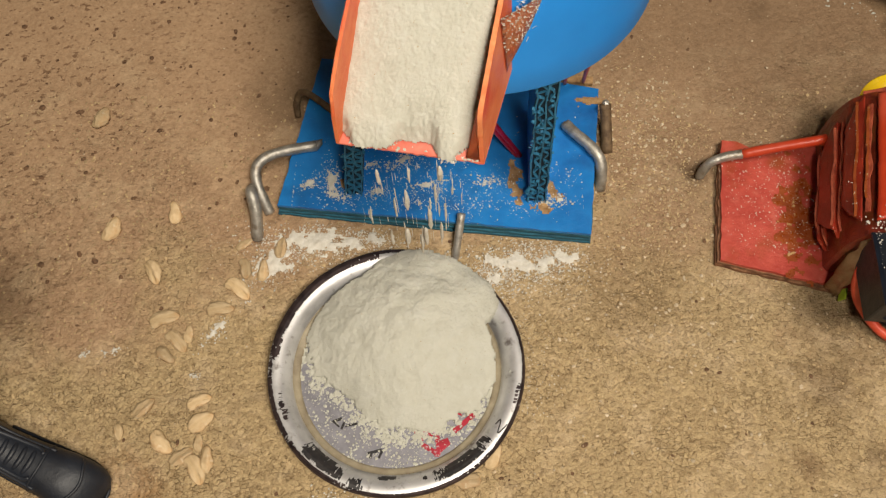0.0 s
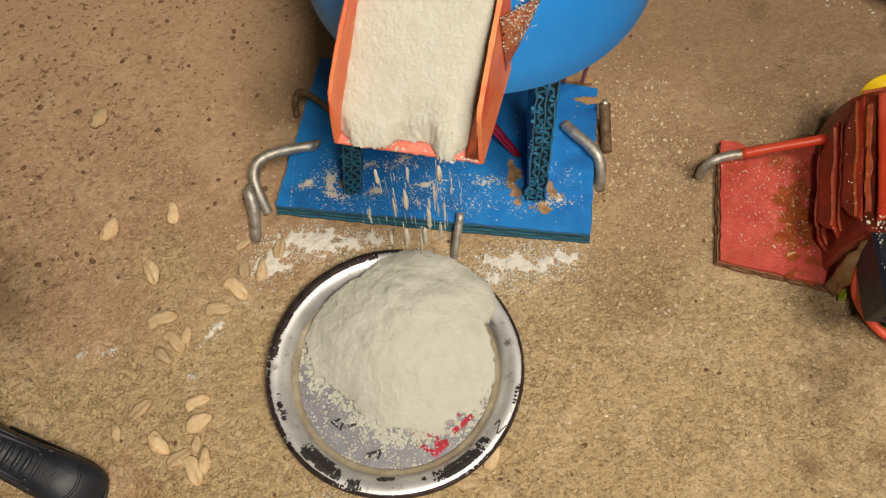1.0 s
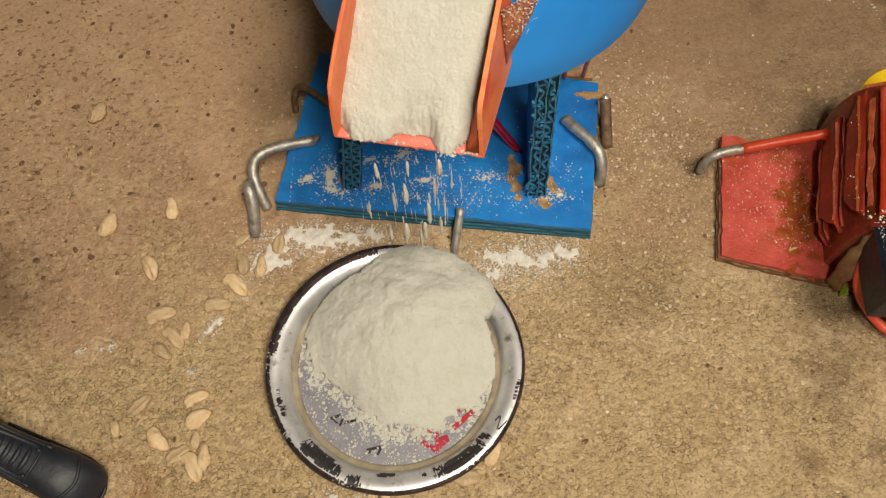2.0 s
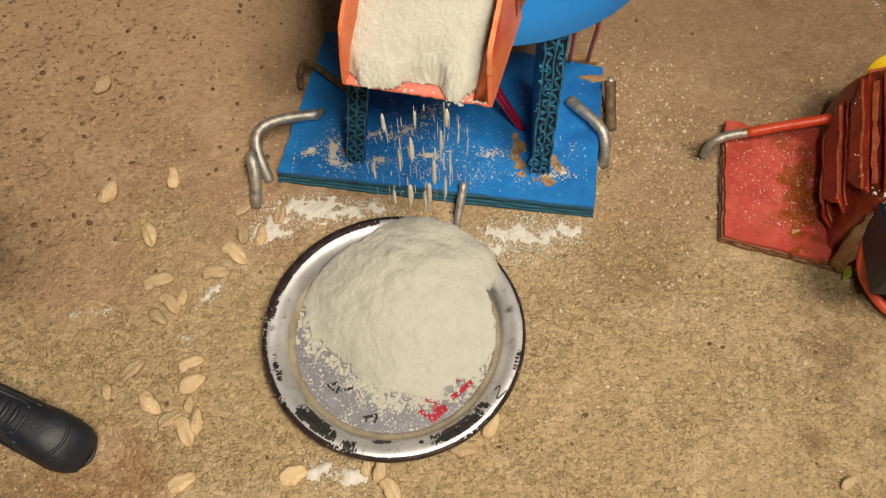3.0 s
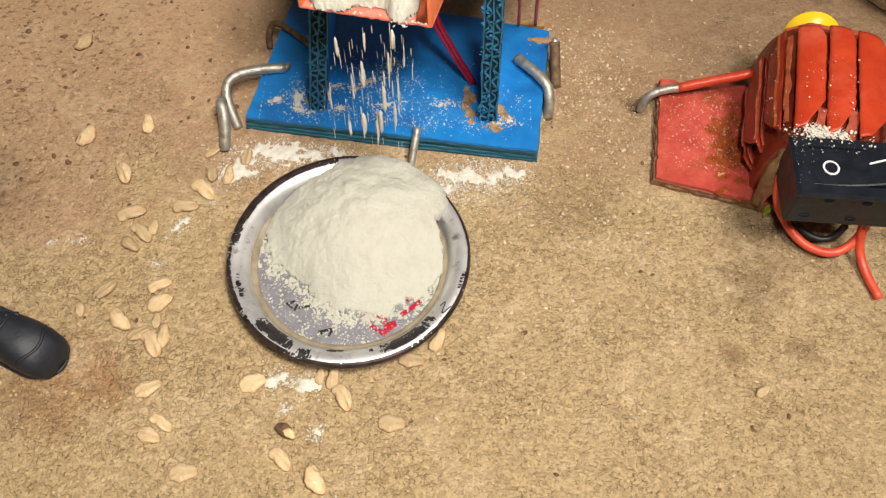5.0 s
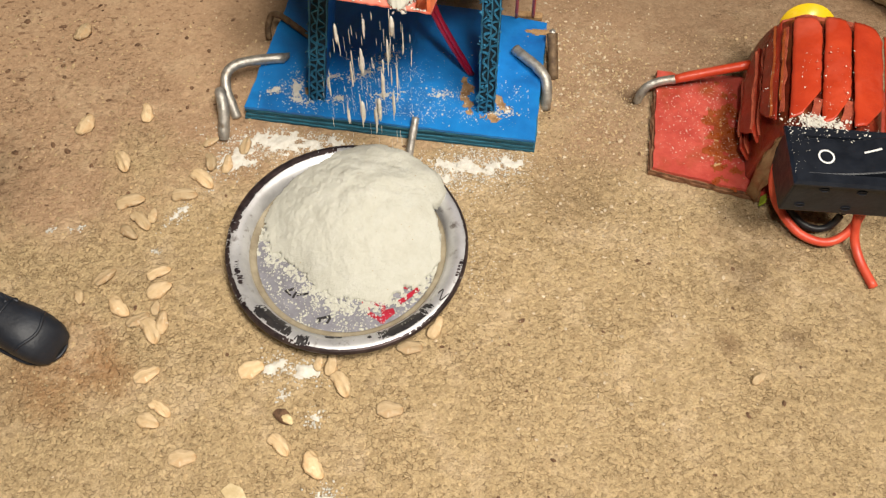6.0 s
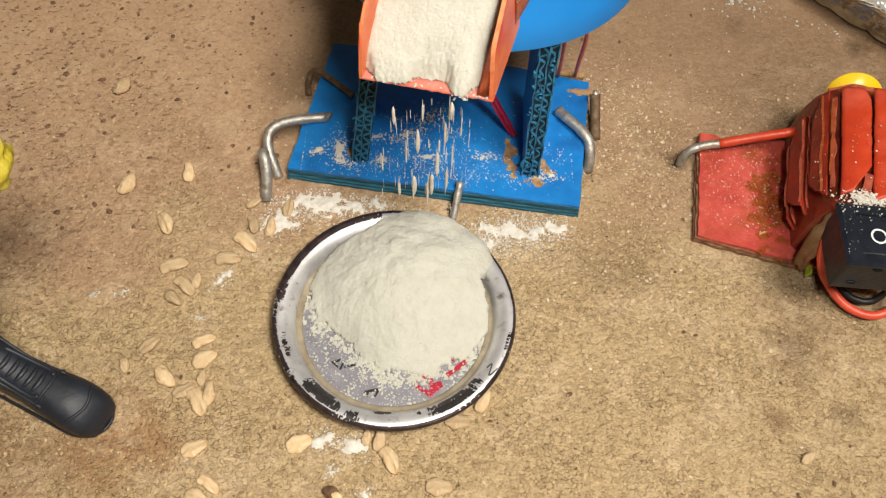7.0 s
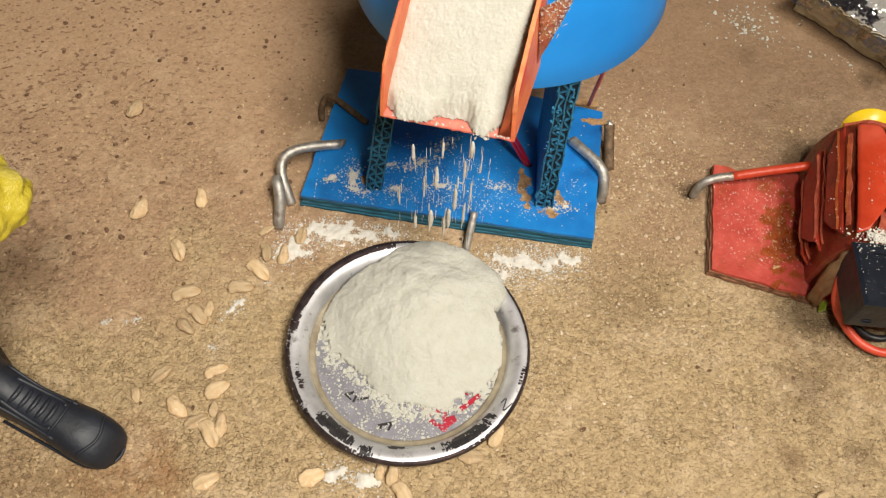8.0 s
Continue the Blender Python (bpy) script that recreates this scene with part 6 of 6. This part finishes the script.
def spill(name, label, spots, mat, seed, thick=0.07, z=None, edge=0.0):
    """Flour lying in uneven patches: a thin crust with a ragged outline, and crumbs round it."""
    rnd = random.Random(seed)
    bm = bmesh.new()
    for cx, cy, rx, ry, turn, cut in spots:
        step = 0.045
        ca, sa = math.cos(radians(turn)), math.sin(radians(turn))
        grid = {}
        for i in range(int(-1.5 * rx / step), int(1.5 * rx / step) + 1):
            for j in range(int(-1.5 * ry / step), int(1.5 * ry / step) + 1):
                u, v = i * step, j * step
                x, y = cx + u * ca - v * sa, cy + u * sa + v * ca
                h = 0.85 - math.hypot(u / rx, v / ry) + 0.75 * fbm(x * 2.6, y * 2.6, seed, 5) + 0.55 * noise.noise(Vector((x * 9, y * 9, seed))) + cut
                if h > 0.12:
                    base = earth_height(x, y) if z is None else z
                    grid[i, j] = bm.verts.new((x, y, base + min(thick, 0.004 + (h - 0.12) * thick * 1.3) + 0.012 * noise.noise(Vector((x * 16, y * 16, 2)))))
        for (i, j) in list(grid):
            q = [grid.get(k) for k in ((i, j), (i + 1, j), (i + 1, j + 1), (i, j + 1))]
            if all(q):
                bm.faces.new(q)
        for _ in range(int(2400 * rx * ry) + 40):
            a, r = rnd.uniform(0, 6.28), abs(rnd.gauss(0.75, 0.5))
            u, v = rx * r * math.cos(a), ry * r * math.sin(a)
            x, y = cx + u * ca - v * sa, cy + u * sa + v * ca
            lump(bm, Vector((x, y, (earth_height(x, y) if z is None else z) + 0.01)), rnd.choice((0.005, 0.007, 0.010, 0.014, 0.02, 0.034)), rnd, 0.6)
    for v in [v for v in bm.verts if not v.link_faces]:
        bm.verts.remove(v)
    return solo(name, bm, mat, (0, 0, 0), label, "flour", True, "stuff")


spill("flour_spill", "flour spilled along the mill's front edge", [(-3.5, 8.68, 1.25, 0.36, -5, 0.08), (-4.5, 8.10, 0.65, 0.40, 45, 0.06), (-2.2, 8.72, 0.6, 0.22, -5, 0.0)], DUST, 3, 0.05)
spill("flour_spill", "flour spilled between lid and mill", [(1.05, 8.10, 0.85, 0.44, 5, -0.04), (2.0, 8.15, 0.60, 0.36, 10, -0.10), (0.75, 7.75, 0.5, 0.30, -40, -0.16)], DUST, 8, 0.035)
spill("flour_spill", "flour spilled in front of the lid", [(-2.85, 2.62, 0.36, 0.26, 20, 0.0), (-2.25, 2.52, 0.40, 0.24, -10, 0.05)], DUST, 12)
spill("flour_spill", "small smear of flour on the earth", [(-5.68, 6.42, 0.36, 0.16, 50, 0.05)], DUST, 15)
spill("flour_spill", "small specks of flour on the earth", [(-7.95, 5.96, 0.16, 0.07, 15, 0.0), (-8.6, 5.9, 0.12, 0.06, 20, 0.0), (-2.63, 1.97, 0.14, 0.11, 0, 0), (-1.9, 1.5, 0.16, 0.2, 70, -0.1), (-6.0, 5.4, 0.1, 0.06, 0, 0), (-1.5, -0.2, 0.3, 0.3, 0, 0)], DUST, 17)
spill("flour_dusting", "flour dusted over the blue base", [(-3.22, 10.15, 0.17, 0.42, 12, 0.12), (-3.0, 9.62, 0.28, 0.12, -25, 0.05), (-3.75, 10.0, 0.24, 0.12, 10, 0.0), (-2.1, 9.75, 0.3, 0.12, 10, -0.15), (-1.5, 10.6, 0.4, 0.16, 20, -0.2),
      (-0.9, 11.2, 0.34, 0.2, 40, -0.22), (-2.3, 10.5, 0.3, 0.1, 0, -0.25), (0.5, 10.0, 0.3, 0.12, 0, -0.3), (-0.9, 9.9, 0.4, 0.12, 0, -0.3), (1.9, 9.45, 0.18, 0.1, 0, -0.1), (2.2, 9.5, 0.2, 0.12, 0, -0.2)], DUST, 21, 0.03, 0.452)

SPECKS = [(-3.4, 10.1), (-2.7, 9.9), (-2.0, 9.7), (-1.4, 10.5), (-1.0, 9.6), (-0.6, 10.1), (-0.2, 10.7), (0.3, 9.5), (0.8, 10.0), (1.3, 9.3), (2.1, 9.4), (-1.8, 11.2), (-0.8, 11.4), (2.3, 10.2), (-3.1, 9.7), (0.1, 9.2)]


def on_base(r):
    """Flour lies in loose clusters, thinning out between them."""
    if r.random() < 0.55:
        x, y = r.choice(SPECKS)
        x, y = r.gauss(x, 0.22), r.gauss(y, 0.16)
    else:
        x, y = r.gauss(-0.9, 1.7), 9.25 + abs(r.gauss(0, 1.0))
    return min(2.75, max(-4.1, x)), min(12.4, max(9.3 - 0.11 * (x + 3.5), y))


scatter("flour_specks", "fine flour specks on the blue base", "flour", DUST, 2600, on_base, (0.004, 0.006, 0.008, 0.011, 0.018), 41, 0.6, 0.452)
scatter("plate_specks", "fine flour specks on the red plate", "flour", DUST, 800, lambda r: (5.95 + 2.2 * r.random() ** 0.7, r.uniform(8.15, 10.9)), (0.004, 0.006, 0.008, 0.011, 0.018), 43, 0.6, 0.282)
scatter("sand_grit", "loose sand grains on the earth", "sand", SAND, 24000, lambda r: (r.uniform(-12, 13), -2 + 15 * r.random() ** 1.6), (0.008, 0.012, 0.016, 0.022, 0.03, 0.042), 47, 0.4)
scatter("pale_grit", "pale crumbs of flour and grit on the earth", "grit", PALE_GRIT, 900, lambda r: (r.gauss(4.2, 2.3), r.gauss(7.6, 3.2)), (0.010, 0.014, 0.02, 0.03, 0.05), 48)
scatter("pale_grit", "pale crumbs on the earth behind the mill", "grit", PALE_GRIT, 480, lambda r: (r.gauss(4.5, 0.8), r.gauss(11.6, 1.3)), (0.010, 0.015, 0.022, 0.04), 49)
scatter("dark_crumbs", "dark crumbs of soil on the earth", "soil", DIRT, 230, lambda r: (r.uniform(-13, -4.8), 6 + 12 * r.random() ** 0.6), (0.02, 0.035, 0.05, 0.085), 50, 0.4)
scatter("dark_crumbs", "dark crumbs of soil on the earth", "soil", DIRT, 260, lambda r: (r.uniform(-12, 13), r.uniform(-1, 17)), (0.010, 0.016, 0.025, 0.04, 0.06), 51, 0.35)
scatter("pale_grit", "tiny pale crumbs scattered on the earth", "grit", PALE_GRIT, 1500, lambda r: (r.uniform(-12, 13), r.uniform(-2, 17)), (0.008, 0.011, 0.016, 0.024), 61, 0.45)
scatter("pale_grit", "pale glittering crumbs on the earth beside the packet", "grit", FLOUR, 150, lambda r: (r.gauss(8.2, 0.55), r.gauss(16.9, 0.5)), (0.012, 0.02, 0.035, 0.06), 53, 0.5)
scatter("pale_grit", "pale crumbs on the earth along the packet", "grit", FLOUR, 40, lambda r: (lambda f: (8.6 + 2.4 * f + r.gauss(0, 0.12), 16.3 - 1.0 * f + r.gauss(0, 0.1)))(r.random()), (0.01, 0.02, 0.035), 54, 0.5)
scatter("sand_grit", "loose sand grains on the earth beside the mill", "sand", SAND, 5000, lambda r: (r.gauss(4.2, 1.1), r.gauss(9.6, 1.9)), (0.010, 0.016, 0.022, 0.032), 57, 0.45)
scatter("flour_powder", "fine flour powder on the earth beside the lid", "flour", DUST, 1500, lambda r: (r.gauss(1.7, 0.75), r.gauss(8.0, 0.42)), (0.004, 0.006, 0.009, 0.013, 0.02), 63, 0.5)
scatter("flour_powder", "fine flour powder on the earth round the lid's edge", "flour", DUST, 500, lambda r: (lambda a, d: (LID[0] + d * math.cos(a), LID[1] + d * math.sin(a)))(r.uniform(-0.3, 1.0), 2.82 + abs(r.gauss(0, 0.35))), (0.004, 0.006, 0.009, 0.014), 64, 0.5)
scatter("flour_powder", "fine flour powder on the earth before the mill", "flour", DUST, 1300, lambda r: (r.gauss(-3.7, 0.9), r.gauss(8.5, 0.3)), (0.004, 0.006, 0.009, 0.013, 0.02), 65, 0.5)
